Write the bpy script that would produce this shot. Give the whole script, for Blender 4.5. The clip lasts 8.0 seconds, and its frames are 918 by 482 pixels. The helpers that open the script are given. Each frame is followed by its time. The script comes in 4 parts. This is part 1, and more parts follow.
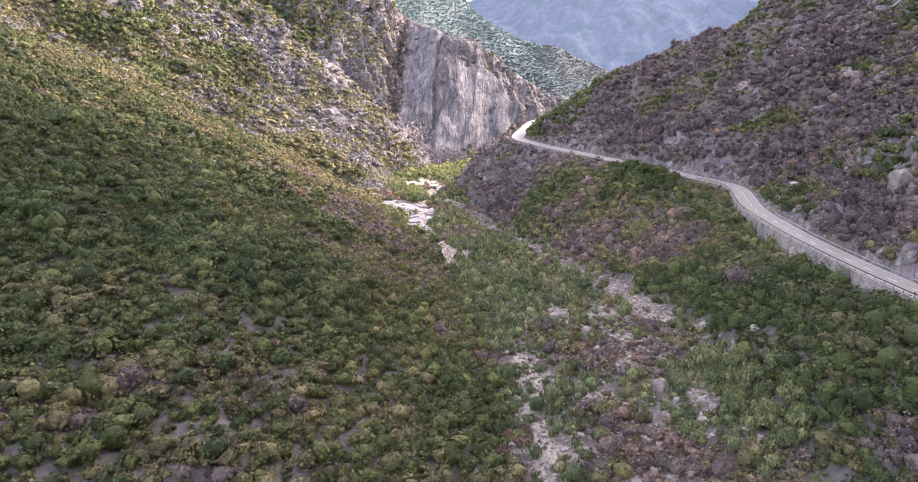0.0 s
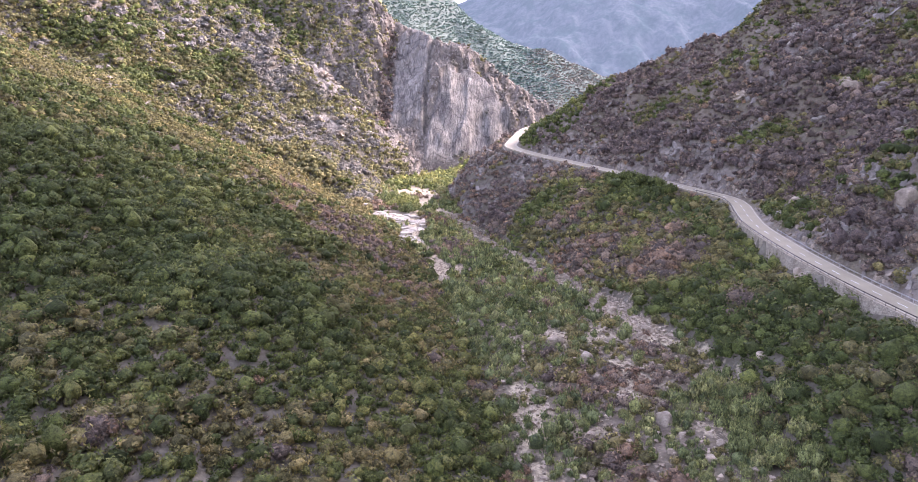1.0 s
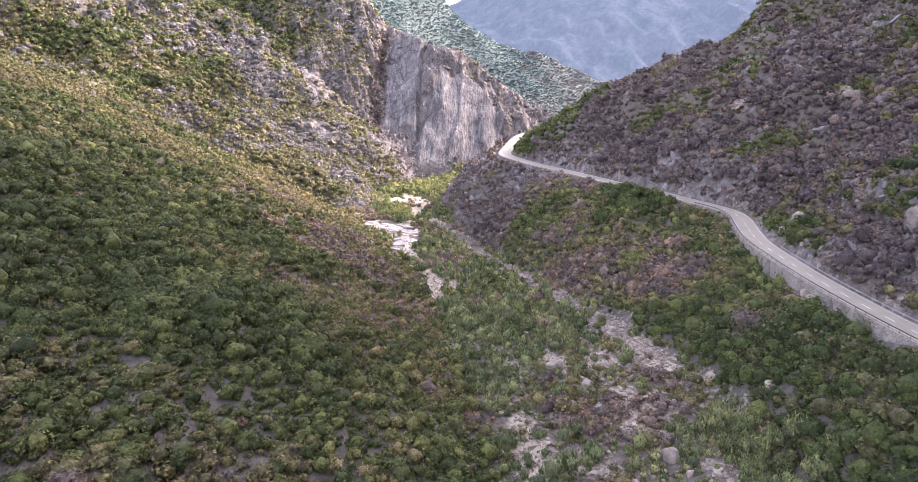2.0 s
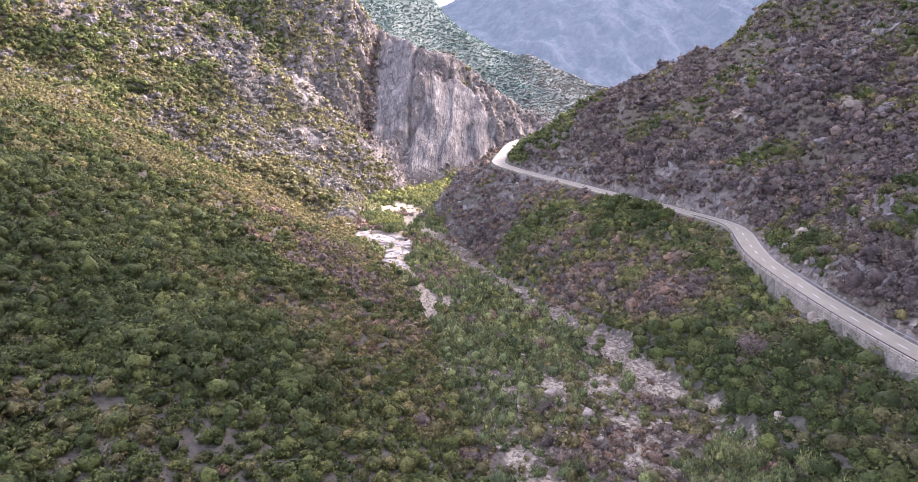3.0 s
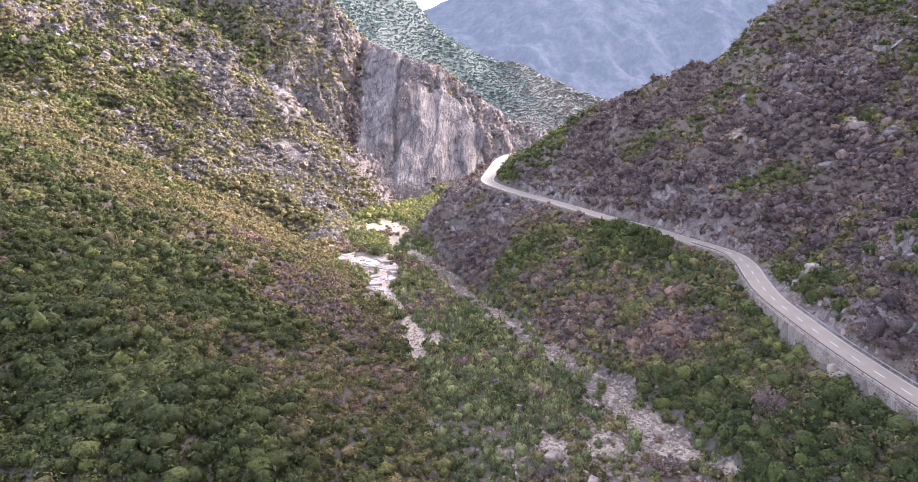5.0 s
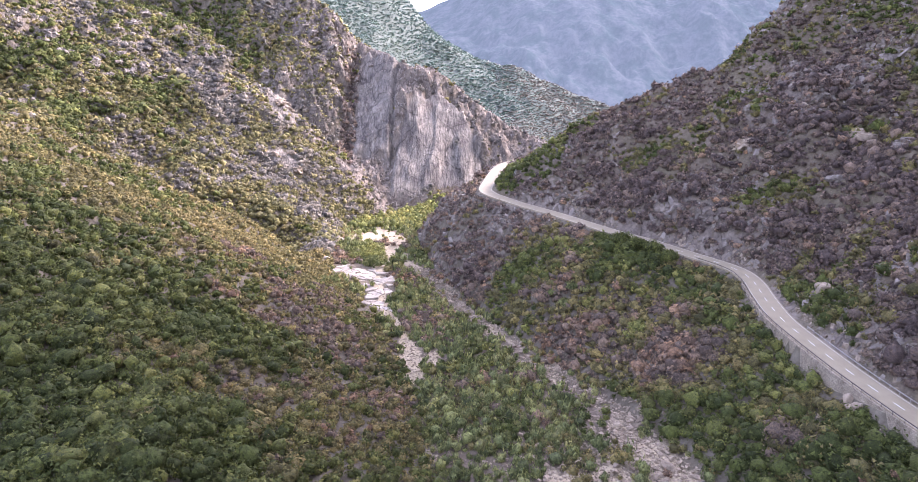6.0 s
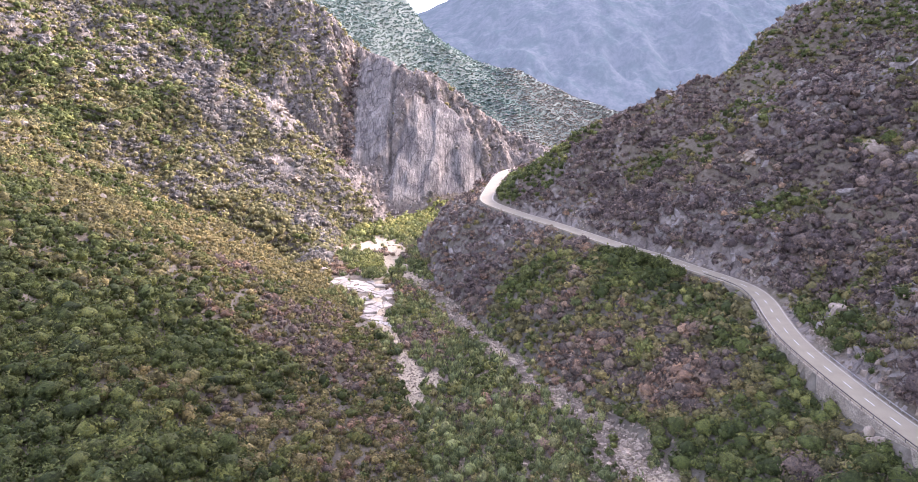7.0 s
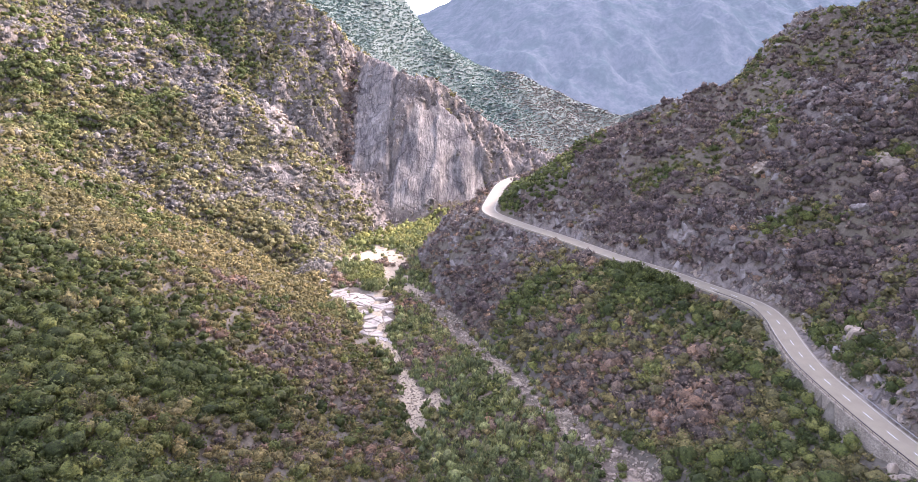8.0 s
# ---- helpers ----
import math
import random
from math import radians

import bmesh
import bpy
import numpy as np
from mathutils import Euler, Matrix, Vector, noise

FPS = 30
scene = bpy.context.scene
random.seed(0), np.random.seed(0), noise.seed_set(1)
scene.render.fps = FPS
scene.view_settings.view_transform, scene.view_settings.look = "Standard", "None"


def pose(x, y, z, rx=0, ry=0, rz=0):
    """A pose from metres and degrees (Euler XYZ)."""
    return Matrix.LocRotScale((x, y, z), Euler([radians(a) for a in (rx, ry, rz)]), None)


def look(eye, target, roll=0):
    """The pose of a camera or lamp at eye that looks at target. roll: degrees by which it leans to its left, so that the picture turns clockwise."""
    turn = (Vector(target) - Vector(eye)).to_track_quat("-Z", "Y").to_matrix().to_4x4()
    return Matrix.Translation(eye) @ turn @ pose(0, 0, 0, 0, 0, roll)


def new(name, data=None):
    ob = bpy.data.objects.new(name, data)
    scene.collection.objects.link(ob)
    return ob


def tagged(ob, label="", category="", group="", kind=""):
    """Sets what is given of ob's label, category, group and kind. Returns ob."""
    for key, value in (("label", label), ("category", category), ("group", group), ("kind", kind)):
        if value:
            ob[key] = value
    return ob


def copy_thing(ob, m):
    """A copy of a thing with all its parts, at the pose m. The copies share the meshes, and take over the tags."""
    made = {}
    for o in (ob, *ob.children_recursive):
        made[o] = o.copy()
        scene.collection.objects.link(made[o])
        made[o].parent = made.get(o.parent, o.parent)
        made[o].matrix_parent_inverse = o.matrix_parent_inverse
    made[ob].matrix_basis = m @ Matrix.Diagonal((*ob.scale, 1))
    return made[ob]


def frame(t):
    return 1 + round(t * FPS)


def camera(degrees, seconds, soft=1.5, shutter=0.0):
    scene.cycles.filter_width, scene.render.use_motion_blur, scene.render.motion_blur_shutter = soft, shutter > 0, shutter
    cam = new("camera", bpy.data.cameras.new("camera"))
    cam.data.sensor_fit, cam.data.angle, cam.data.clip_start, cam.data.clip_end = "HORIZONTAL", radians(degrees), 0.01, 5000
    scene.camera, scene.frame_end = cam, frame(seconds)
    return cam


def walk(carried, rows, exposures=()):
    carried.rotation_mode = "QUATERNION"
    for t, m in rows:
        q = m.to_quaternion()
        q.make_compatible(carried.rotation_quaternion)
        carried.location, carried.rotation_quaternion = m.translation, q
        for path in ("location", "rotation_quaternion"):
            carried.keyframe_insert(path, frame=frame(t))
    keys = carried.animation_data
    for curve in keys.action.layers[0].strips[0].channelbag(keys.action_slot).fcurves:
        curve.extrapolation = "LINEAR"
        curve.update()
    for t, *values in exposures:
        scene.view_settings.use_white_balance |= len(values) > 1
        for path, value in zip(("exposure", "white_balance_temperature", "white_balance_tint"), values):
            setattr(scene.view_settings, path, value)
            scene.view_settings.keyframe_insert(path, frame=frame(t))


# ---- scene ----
cam = camera(69.90, 8.0, soft=0.5)
PATH = [
    (0, (0.04, 0.01, 65.03), (-2.116, 48.423, 52.738), -0.02),
    (0.5, (-0.44, 3.73, 66.74), (-2.232, 52.170, 54.486), -0.02),
    (1, (-0.88, 7.49, 68.42), (-2.371, 55.948, 56.198), -0.02),
    (1.5, (-1.29, 11.28, 70.10), (-2.502, 59.754, 57.890), -0.02),
    (2, (-1.68, 15.10, 71.76), (-2.604, 63.582, 59.569), -0.02),
    (2.5, (-2.04, 18.93, 73.42), (-2.671, 67.426, 61.243), -0.02),
    (3, (-2.39, 22.78, 75.07), (-2.706, 71.278, 62.915), -0.02),
    (3.5, (-2.71, 26.62, 76.71), (-2.719, 75.131, 64.586), -0.01),
    (4, (-3.01, 30.46, 78.35), (-2.726, 78.976, 66.257), -0.01),
    (4.5, (-3.29, 34.28, 79.99), (-2.742, 82.805, 67.926), 0.00),
    (5, (-3.56, 38.09, 81.63), (-2.784, 86.611, 69.594), 0.01),
    (5.5, (-3.81, 41.86, 83.27), (-2.868, 90.387, 71.261), 0.01),
    (6, (-4.05, 45.59, 84.91), (-3.000, 94.124, 72.926), 0.02),
    (6.5, (-4.29, 49.28, 86.57), (-3.181, 97.817, 74.595), 0.03),
    (7, (-4.51, 52.92, 88.23), (-3.403, 101.459, 76.272), 0.03),
    (7.5, (-4.73, 56.50, 89.90), (-3.643, 105.042, 77.967), 0.04),
    (8, (-4.94, 60.01, 91.59), (-3.861, 108.562, 79.693), 0.05),
]
walk(cam, [(t, look(eye, target, roll)) for t, eye, target, roll in PATH], [(0.0, 3.21, 6230, 34), (8.0, 3.21, 6230, 34)])

# ---- light ----
SUN_AZ, SUN_EL = 58.0, 34.0      # degrees east of +y, above the horizon
world = bpy.data.worlds.new("sky")
scene.world = world
world.use_nodes = True
wn = world.node_tree
sky = wn.nodes.new("ShaderNodeTexSky")
sky.sky_type = "NISHITA"
sky.sun_disc = False
sky.sun_elevation, sky.sun_rotation = radians(SUN_EL), radians(SUN_AZ)
sky.air_density, sky.dust_density, sky.ozone_density = 1.0, 2.0, 1.0
# thin high haze takes part of the blue out of the sky
haze = wn.nodes.new("ShaderNodeHueSaturation")
haze.inputs["Saturation"].default_value = 0.65
wn.links.new(sky.outputs["Color"], haze.inputs["Color"])
wn.links.new(haze.outputs["Color"], wn.nodes["Background"].inputs["Color"])
wn.nodes["Background"].inputs["Strength"].default_value = 0.13
sun = new("sun", bpy.data.lights.new("sun", "SUN"))
sun.data.energy, sun.data.angle, sun.data.color = 1.05, radians(12.0), (1.0, 0.965, 0.90)
sun_way = Vector((math.sin(radians(SUN_AZ)) * math.cos(radians(SUN_EL)), math.cos(radians(SUN_AZ)) * math.cos(radians(SUN_EL)), math.sin(radians(SUN_EL))))
sun.matrix_world = look(sun_way * 500, (0, 0, 0))

# ---- materials ----
def nodes_of(name):
    m = bpy.data.materials.new(name)
    m.use_nodes = True
    nt = m.node_tree
    return m, nt, nt.nodes["Principled BSDF"]


def put(nt, kind, **values):
    n = nt.nodes.new(kind)
    for key, value in values.items():
        n.inputs[key.replace("_", " ")].default_value = value
    return n


def ramp(nt, source, stops):
    n = nt.nodes.new("ShaderNodeValToRGB")
    el = n.color_ramp.elements
    while len(el) < len(stops):
        el.new(0.5)
    for e, (p, c) in zip(el, stops):
        e.position, e.color = p, (*c, 1)
    nt.links.new(source, n.inputs["Fac"])
    return n.outputs["Color"]


def mixed(nt, fac, a, b, kind="MIX"):
    n = nt.nodes.new("ShaderNodeMix")
    n.data_type, n.blend_type = "RGBA", kind
    for sock, v in ((n.inputs[0], fac), (n.inputs[6], a), (n.inputs[7], b)):
        if isinstance(v, bpy.types.NodeSocket):
            nt.links.new(v, sock)
        elif isinstance(v, (int, float)):
            sock.default_value = v
        else:
            sock.default_value = (*v, 1)
    return n.outputs[2]


def mathed(nt, op, a, b):
    n = nt.nodes.new("ShaderNodeMath")
    n.operation = op
    for sock, v in zip(n.inputs, (a, b)):
        if isinstance(v, bpy.types.NodeSocket):
            nt.links.new(v, sock)
        else:
            sock.default_value = v
    return n.outputs[0]


def noised(nt, scale, detail=4.0, rough=0.6, stretch=None):
    geo = nt.nodes.new("ShaderNodeNewGeometry")
    src = geo.outputs["Position"]
    if stretch:
        mp = nt.nodes.new("ShaderNodeMapping")
        mp.inputs["Scale"].default_value = stretch
        nt.links.new(src, mp.inputs["Vector"])
        src = mp.outputs["Vector"]
    n = put(nt, "ShaderNodeTexNoise", Scale=scale, Detail=detail, Roughness=rough)
    nt.links.new(src, n.inputs["Vector"])
    return n.outputs["Fac"]


def attr(nt, name):
    a = nt.nodes.new("ShaderNodeAttribute")
    a.attribute_name = name
    return a.outputs["Fac"]


def bumped(nt, bsdf, height, strength, distance):
    b = put(nt, "ShaderNodeBump", Strength=strength, Distance=distance)
    nt.links.new(height, b.inputs["Height"])
    nt.links.new(b.outputs["Normal"], bsdf.inputs["Normal"])


def leaf_material(name, dark, light, dry=None, through_leaf=0.25, contrast=1.0):
    """Foliage: hue from shrub to shrub by the attribute tint, and from spray to spray by island."""
    m, nt, p = nodes_of(name)
    geo = nt.nodes.new("ShaderNodeNewGeometry")
    tint = attr(nt, "tint")
    stops = [(0.0, dark), (0.6, light)] + ([(1.0, dry)] if dry else [])
    col = ramp(nt, tint, stops)
    vary = ramp(nt, geo.outputs["Random Per Island"], [(0.0, (0.5, 0.52, 0.55)), (0.6, (1.0, 1.0, 1.0)), (1.0, (1.42, 1.38, 1.25))])
    col = mixed(nt, contrast, col, vary, "MULTIPLY")
    fleck = mathed(nt, "ADD", mathed(nt, "MULTIPLY", noised(nt, 1.5, 3, 0.7), 0.5), mathed(nt, "MULTIPLY", noised(nt, 5.5, 2, 0.7), 0.5))
    col = mixed(nt, contrast, col, ramp(nt, fleck, [(0.38, (0.46, 0.48, 0.53)), (0.5, (1.0, 1.0, 1.0)), (0.62, (1.52, 1.48, 1.36))]), "MULTIPLY")
    bumped(nt, p, fleck, 0.9, 0.5)
    nt.links.new(col, p.inputs["Base Color"])
    p.inputs["Roughness"].default_value = 0.75
    p.inputs["Specular IOR Level"].default_value = 0.2
    tr = nt.nodes.new("ShaderNodeBsdfTranslucent")
    nt.links.new(col, tr.inputs["Color"])
    mx = nt.nodes.new("ShaderNodeMixShader")
    mx.inputs[0].default_value = through_leaf
    nt.links.new(p.outputs[0], mx.inputs[1])
    nt.links.new(tr.outputs[0], mx.inputs[2])
    nt.links.new(mx.outputs[0], nt.nodes["Material Output"].inputs["Surface"])
    return m


def rock_material(name, dark, light, scale=0.6, stain=0.6):
    m, nt, p = nodes_of(name)
    a = noised(nt, scale, 6, 0.65)
    b = noised(nt, scale * 7, 4, 0.6)
    c = noised(nt, scale * 0.3, 3, 0.5, (1, 1, 0.2))
    col = ramp(nt, a, [(0.3, dark), (0.62, light)])
    col = mixed(nt, stain, col, ramp(nt, c, [(0.35, (0.45, 0.43, 0.42)), (0.6, (1, 1, 1))]), "MULTIPLY")
    col = mixed(nt, 0.5, col, ramp(nt, b, [(0.3, (0.6, 0.6, 0.6)), (0.7, (1.2, 1.18, 1.15))]), "MULTIPLY")
    oi = nt.nodes.new("ShaderNodeObjectInfo")
    col = mixed(nt, 0.5, col, ramp(nt, oi.outputs["Random"], [(0.0, (0.75, 0.74, 0.74)), (1.0, (1.15, 1.12, 1.08))]), "MULTIPLY")
    nt.links.new(col, p.inputs["Base Color"])
    p.inputs["Roughness"].default_value = 0.9
    bumped(nt, p, mathed(nt, "ADD", a, mathed(nt, "MULTIPLY", b, 0.4)), 0.7, 0.25)
    return m


def ground_material():
    m, nt, p = nodes_of("valley_ground")
    n1, n2, n3 = noised(nt, 0.05, 5, 0.6), noised(nt, 0.45, 6, 0.65), noised(nt, 2.5, 4, 0.6)
    soil = ramp(nt, n2, [(0.3, (0.095, 0.07, 0.052)), (0.5, (0.16, 0.118, 0.088)), (0.7, (0.25, 0.195, 0.148))])
    grass = ramp(nt, n3, [(0.3, (0.10, 0.082, 0.05)), (0.7, (0.19, 0.155, 0.095))])
    soil = mixed(nt, ramp(nt, n1, [(0.42, (0, 0, 0)), (0.6, (1, 1, 1))]), soil, grass)
    # weathered granite with dark water streaks that run down the fall line
    streak = noised(nt, 1.0, 6, 0.72, (0.36, 0.085, 0.085))
    fine = noised(nt, 1.0, 4, 0.65, (1.9, 0.12, 0.12))
    rock = ramp(nt, streak, [(0.30, (0.11, 0.096, 0.09)), (0.47, (0.20, 0.187, 0.168)), (0.66, (0.33, 0.308, 0.27))])
    rock = mixed(nt, 0.8, rock, ramp(nt, noised(nt, 0.045, 5, 0.65), [(0.38, (0.55, 0.54, 0.56)), (0.55, (1.1, 1.09, 1.06))]), "MULTIPLY")
    rock = mixed(nt, ramp(nt, noised(nt, 0.09, 4, 0.6), [(0.4, (0.15, 0.15, 0.15)), (0.6, (0.75, 0.75, 0.75))]), rock, ramp(nt, fine, [(0.36, (0.36, 0.34, 0.36)), (0.52, (1.1, 1.08, 1.05))]), "MULTIPLY")
    rough_ = ramp(nt, noised(nt, 0.16, 7, 0.7), [(0.34, (0.09, 0.075, 0.062)), (0.5, (0.18, 0.153, 0.127)), (0.68, (0.27, 0.235, 0.195))])
    rock = mixed(nt, attr(nt, "slab"), rough_, rock)
    rock = mixed(nt, 0.6, rock, ramp(nt, n2, [(0.3, (0.6, 0.58, 0.58)), (0.65, (1.15, 1.12, 1.1))]), "MULTIPLY")
    sand = ramp(nt, n3, [(0.25, (0.19, 0.146, 0.095)), (0.5, (0.36, 0.30, 0.205)), (0.75, (0.52, 0.44, 0.31))])
    sand = mixed(nt, 0.5, sand, ramp(nt, n2, [(0.3, (0.6, 0.58, 0.55)), (0.6, (1.05, 1.05, 1.05))]), "MULTIPLY")
    # joints: thin dark cracks between blocks of two sizes
    for stretch_, width, dark in (((0.07, 0.03, 0.03), 0.025, 0.5), ((0.33, 0.14, 0.14), 0.05, 0.7)):
        geo = nt.nodes.new("ShaderNodeNewGeometry")
        mp = nt.nodes.new("ShaderNodeMapping")
        mp.inputs["Scale"].default_value, mp.inputs["Rotation"].default_value = stretch_, (0.0, 0.0, 0.35)
        warp = put(nt, "ShaderNodeTexNoise", Scale=0.08, Detail=3.0)
        nt.links.new(geo.outputs["Position"], warp.inputs["Vector"])
        add = nt.nodes.new("ShaderNodeVectorMath")
        add.operation = "MULTIPLY_ADD"
        add.inputs[1].default_value = (14, 14, 14)
        nt.links.new(warp.outputs["Color"], add.inputs[0])
        nt.links.new(geo.outputs["Position"], add.inputs[2])
        nt.links.new(add.outputs[0], mp.inputs["Vector"])
        vo = put(nt, "ShaderNodeTexVoronoi", Scale=1.0)
        vo.feature = "DISTANCE_TO_EDGE"
        nt.links.new(mp.outputs["Vector"], vo.inputs["Vector"])
        rock = mixed(nt, 1.0, rock, ramp(nt, vo.outputs["Distance"], [(0.0, (dark, dark, dark)), (width, (1, 1, 1))]), "MULTIPLY")
    growth = ramp(nt, n2, [(0.3, (0.075, 0.066, 0.048)), (0.5, (0.12, 0.107, 0.08)), (0.7, (0.17, 0.152, 0.118))])
    # ridge ground, matched to crowns that have haze in their colour
    hazy_wood = ramp(nt, n2, [(0.3, (0.08, 0.105, 0.092)), (0.7, (0.115, 0.14, 0.12))])
    soil = mixed(nt, 0.6, soil, ramp(nt, noised(nt, 1.3, 5, 0.7), [(0.35, (0.5, 0.48, 0.46)), (0.5, (1, 1, 1)), (0.66, (1.5, 1.45, 1.4))]), "MULTIPLY")
    grown = attr(nt, "growth")
    soil = mixed(nt, grown, soil, growth)
    soil = mixed(nt, ramp(nt, grown, [(0.92, (0, 0, 0)), (0.99, (1, 1, 1))]), soil, hazy_wood)
    rk = ramp(nt, mathed(nt, "ADD", attr(nt, "rock"), mathed(nt, "MULTIPLY", mathed(nt, "SUBTRACT", n2, 0.5), 1.2)), [(0.42, (0, 0, 0)), (0.58, (1, 1, 1))])
    sd = ramp(nt, mathed(nt, "ADD", attr(nt, "sand"), mathed(nt, "MULTIPLY", mathed(nt, "SUBTRACT", n2, 0.5), 0.9)), [(0.42, (0, 0, 0)), (0.58, (1, 1, 1))])
    col = mixed(nt, rk, soil, rock)
    col = mixed(nt, sd, col, sand)
    nt.links.new(col, p.inputs["Base Color"])
    p.inputs["Roughness"].default_value = 0.95
    p.inputs["Specular IOR Level"].default_value = 0.2
    h = mathed(nt, "ADD", mathed(nt, "MULTIPLY", n2, 1.0), mathed(nt, "MULTIPLY", mathed(nt, "MULTIPLY", mathed(nt, "ADD", streak, mathed(nt, "MULTIPLY", fine, 0.5)), attr(nt, "slab")), 2.5))
    bumped(nt, p, h, 0.8, 0.9)
    return m


def asphalt_material():
    m, nt, p = nodes_of("worn_asphalt")
    a, b = noised(nt, 0.25, 4, 0.6), noised(nt, 9.0, 3, 0.6)
    col = ramp(nt, a, [(0.3, (0.235, 0.198, 0.13)), (0.7, (0.295, 0.25, 0.168))])
    col = mixed(nt, 0.5, col, ramp(nt, b, [(0.3, (0.75, 0.75, 0.75)), (0.7, (1.1, 1.1, 1.1))]), "MULTIPLY")
    nt.links.new(col, p.inputs["Base Color"])
    p.inputs["Roughness"].default_value = 0.85
    bumped(nt, p, b, 0.3, 0.02)
    return m


def paint_material(name, low, high):
    m, nt, p = nodes_of(name)
    a = noised(nt, 3.0, 4, 0.6)
    nt.links.new(ramp(nt, a, [(0.3, low), (0.5, high)]), p.inputs["Base Color"])
    p.inputs["Roughness"].default_value = 0.7
    return m


def steel_material(name, low, high):
    m, nt, p = nodes_of(name)
    a = noised(nt, 2.0, 4, 0.6)
    nt.links.new(ramp(nt, a, [(0.3, low), (0.7, high)]), p.inputs["Base Color"])
    p.inputs["Metallic"].default_value, p.inputs["Roughness"].default_value = 0.6, 0.55
    return m


def masonry_material():
    """Squared rubble stones with recessed joints."""
    m, nt, p = nodes_of("masonry_wall")
    geo = nt.nodes.new("ShaderNodeNewGeometry")
    mp = nt.nodes.new("ShaderNodeMapping")
    mp.inputs["Scale"].default_value = (2.0, 2.0, 2.8)
    nt.links.new(geo.outputs["Position"], mp.inputs["Vector"])
    vo, ed = put(nt, "ShaderNodeTexVoronoi", Scale=1.0), put(nt, "ShaderNodeTexVoronoi", Scale=1.0)
    ed.feature = "DISTANCE_TO_EDGE"
    nt.links.new(mp.outputs["Vector"], vo.inputs["Vector"])
    nt.links.new(mp.outputs["Vector"], ed.inputs["Vector"])
    sep = nt.nodes.new("ShaderNodeSeparateColor")
    nt.links.new(vo.outputs["Color"], sep.inputs[0])
    col = ramp(nt, sep.outputs[0], [(0.0, (0.28, 0.235, 0.175)), (0.5, (0.35, 0.30, 0.225)), (1.0, (0.42, 0.36, 0.275))])
    joint = ramp(nt, ed.outputs["Distance"], [(0.02, (0.55, 0.53, 0.50)), (0.10, (1, 1, 1))])
    col = mixed(nt, 1.0, col, joint, "MULTIPLY")
    col = mixed(nt, 0.6, col, ramp(nt, noised(nt, 0.3, 4, 0.6, (1, 1, 0.3)), [(0.35, (0.5, 0.48, 0.46)), (0.6, (1.1, 1.1, 1.1))]), "MULTIPLY")
    nt.links.new(col, p.inputs["Base Color"])
    p.inputs["Roughness"].default_value = 0.9
    bumped(nt, p, ed.outputs["Distance"], 1.0, 0.3)
    return m


def far_material(name, low, high, air_glow):
    """A mountain in the distance; the blue haze before it is put in as a glow."""
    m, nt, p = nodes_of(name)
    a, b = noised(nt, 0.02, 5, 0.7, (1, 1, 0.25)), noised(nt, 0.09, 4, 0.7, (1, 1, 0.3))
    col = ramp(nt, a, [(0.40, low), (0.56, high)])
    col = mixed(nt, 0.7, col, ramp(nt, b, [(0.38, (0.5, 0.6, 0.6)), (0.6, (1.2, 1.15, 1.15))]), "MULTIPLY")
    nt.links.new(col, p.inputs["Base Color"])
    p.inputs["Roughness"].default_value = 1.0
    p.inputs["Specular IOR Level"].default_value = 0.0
    p.inputs["Emission Color"].default_value = (*air_glow, 1)
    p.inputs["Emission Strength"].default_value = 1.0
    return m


MAT_GROUND = ground_material()
MAT_ROCK = rock_material("granite", (0.185, 0.148, 0.108), (0.43, 0.355, 0.265))
MAT_CRAG = rock_material("weathered_granite", (0.155, 0.135, 0.115), (0.34, 0.305, 0.265), 0.5, 0.8)
MAT_SLAB = rock_material("washed_granite", (0.21, 0.19, 0.16), (0.47, 0.42, 0.345), 0.5, 0.4)
MAT_ASPHALT = asphalt_material()
MAT_PAINT = paint_material("worn_road_paint", (0.45, 0.44, 0.42), (0.75, 0.74, 0.72))
MAT_FADED = paint_material("faded_edge_paint", (0.24, 0.21, 0.17), (0.46, 0.43, 0.38))
MAT_STEEL = steel_material("galvanised_steel", (0.30, 0.29, 0.27), (0.48, 0.46, 0.43))
MAT_DARK_STEEL = steel_material("dark_steel", (0.07, 0.06, 0.055), (0.14, 0.12, 0.11))
MAT_WALL = masonry_material()
MAT_OAK = leaf_material("evergreen_oak", (0.08, 0.10, 0.03), (0.145, 0.16, 0.048), (0.21, 0.205, 0.066))
MAT_OLIVE = leaf_material("olive_maquis", (0.15, 0.136, 0.056), (0.21, 0.184, 0.076), (0.265, 0.215, 0.09))
MAT_DRY = leaf_material("dry_maquis", (0.165, 0.125, 0.10), (0.235, 0.178, 0.135), (0.29, 0.185, 0.12))
MAT_WILLOW = leaf_material("willow", (0.15, 0.178, 0.075), (0.24, 0.262, 0.105), (0.31, 0.30, 0.13))
MAT_GOLD = leaf_material("sunny_maquis", (0.15, 0.143, 0.062), (0.215, 0.20, 0.086), (0.255, 0.23, 0.11))
MAT_BRIGHT = leaf_material("bright_poplar", (0.16, 0.18, 0.06), (0.26, 0.27, 0.085), (0.34, 0.31, 0.10))
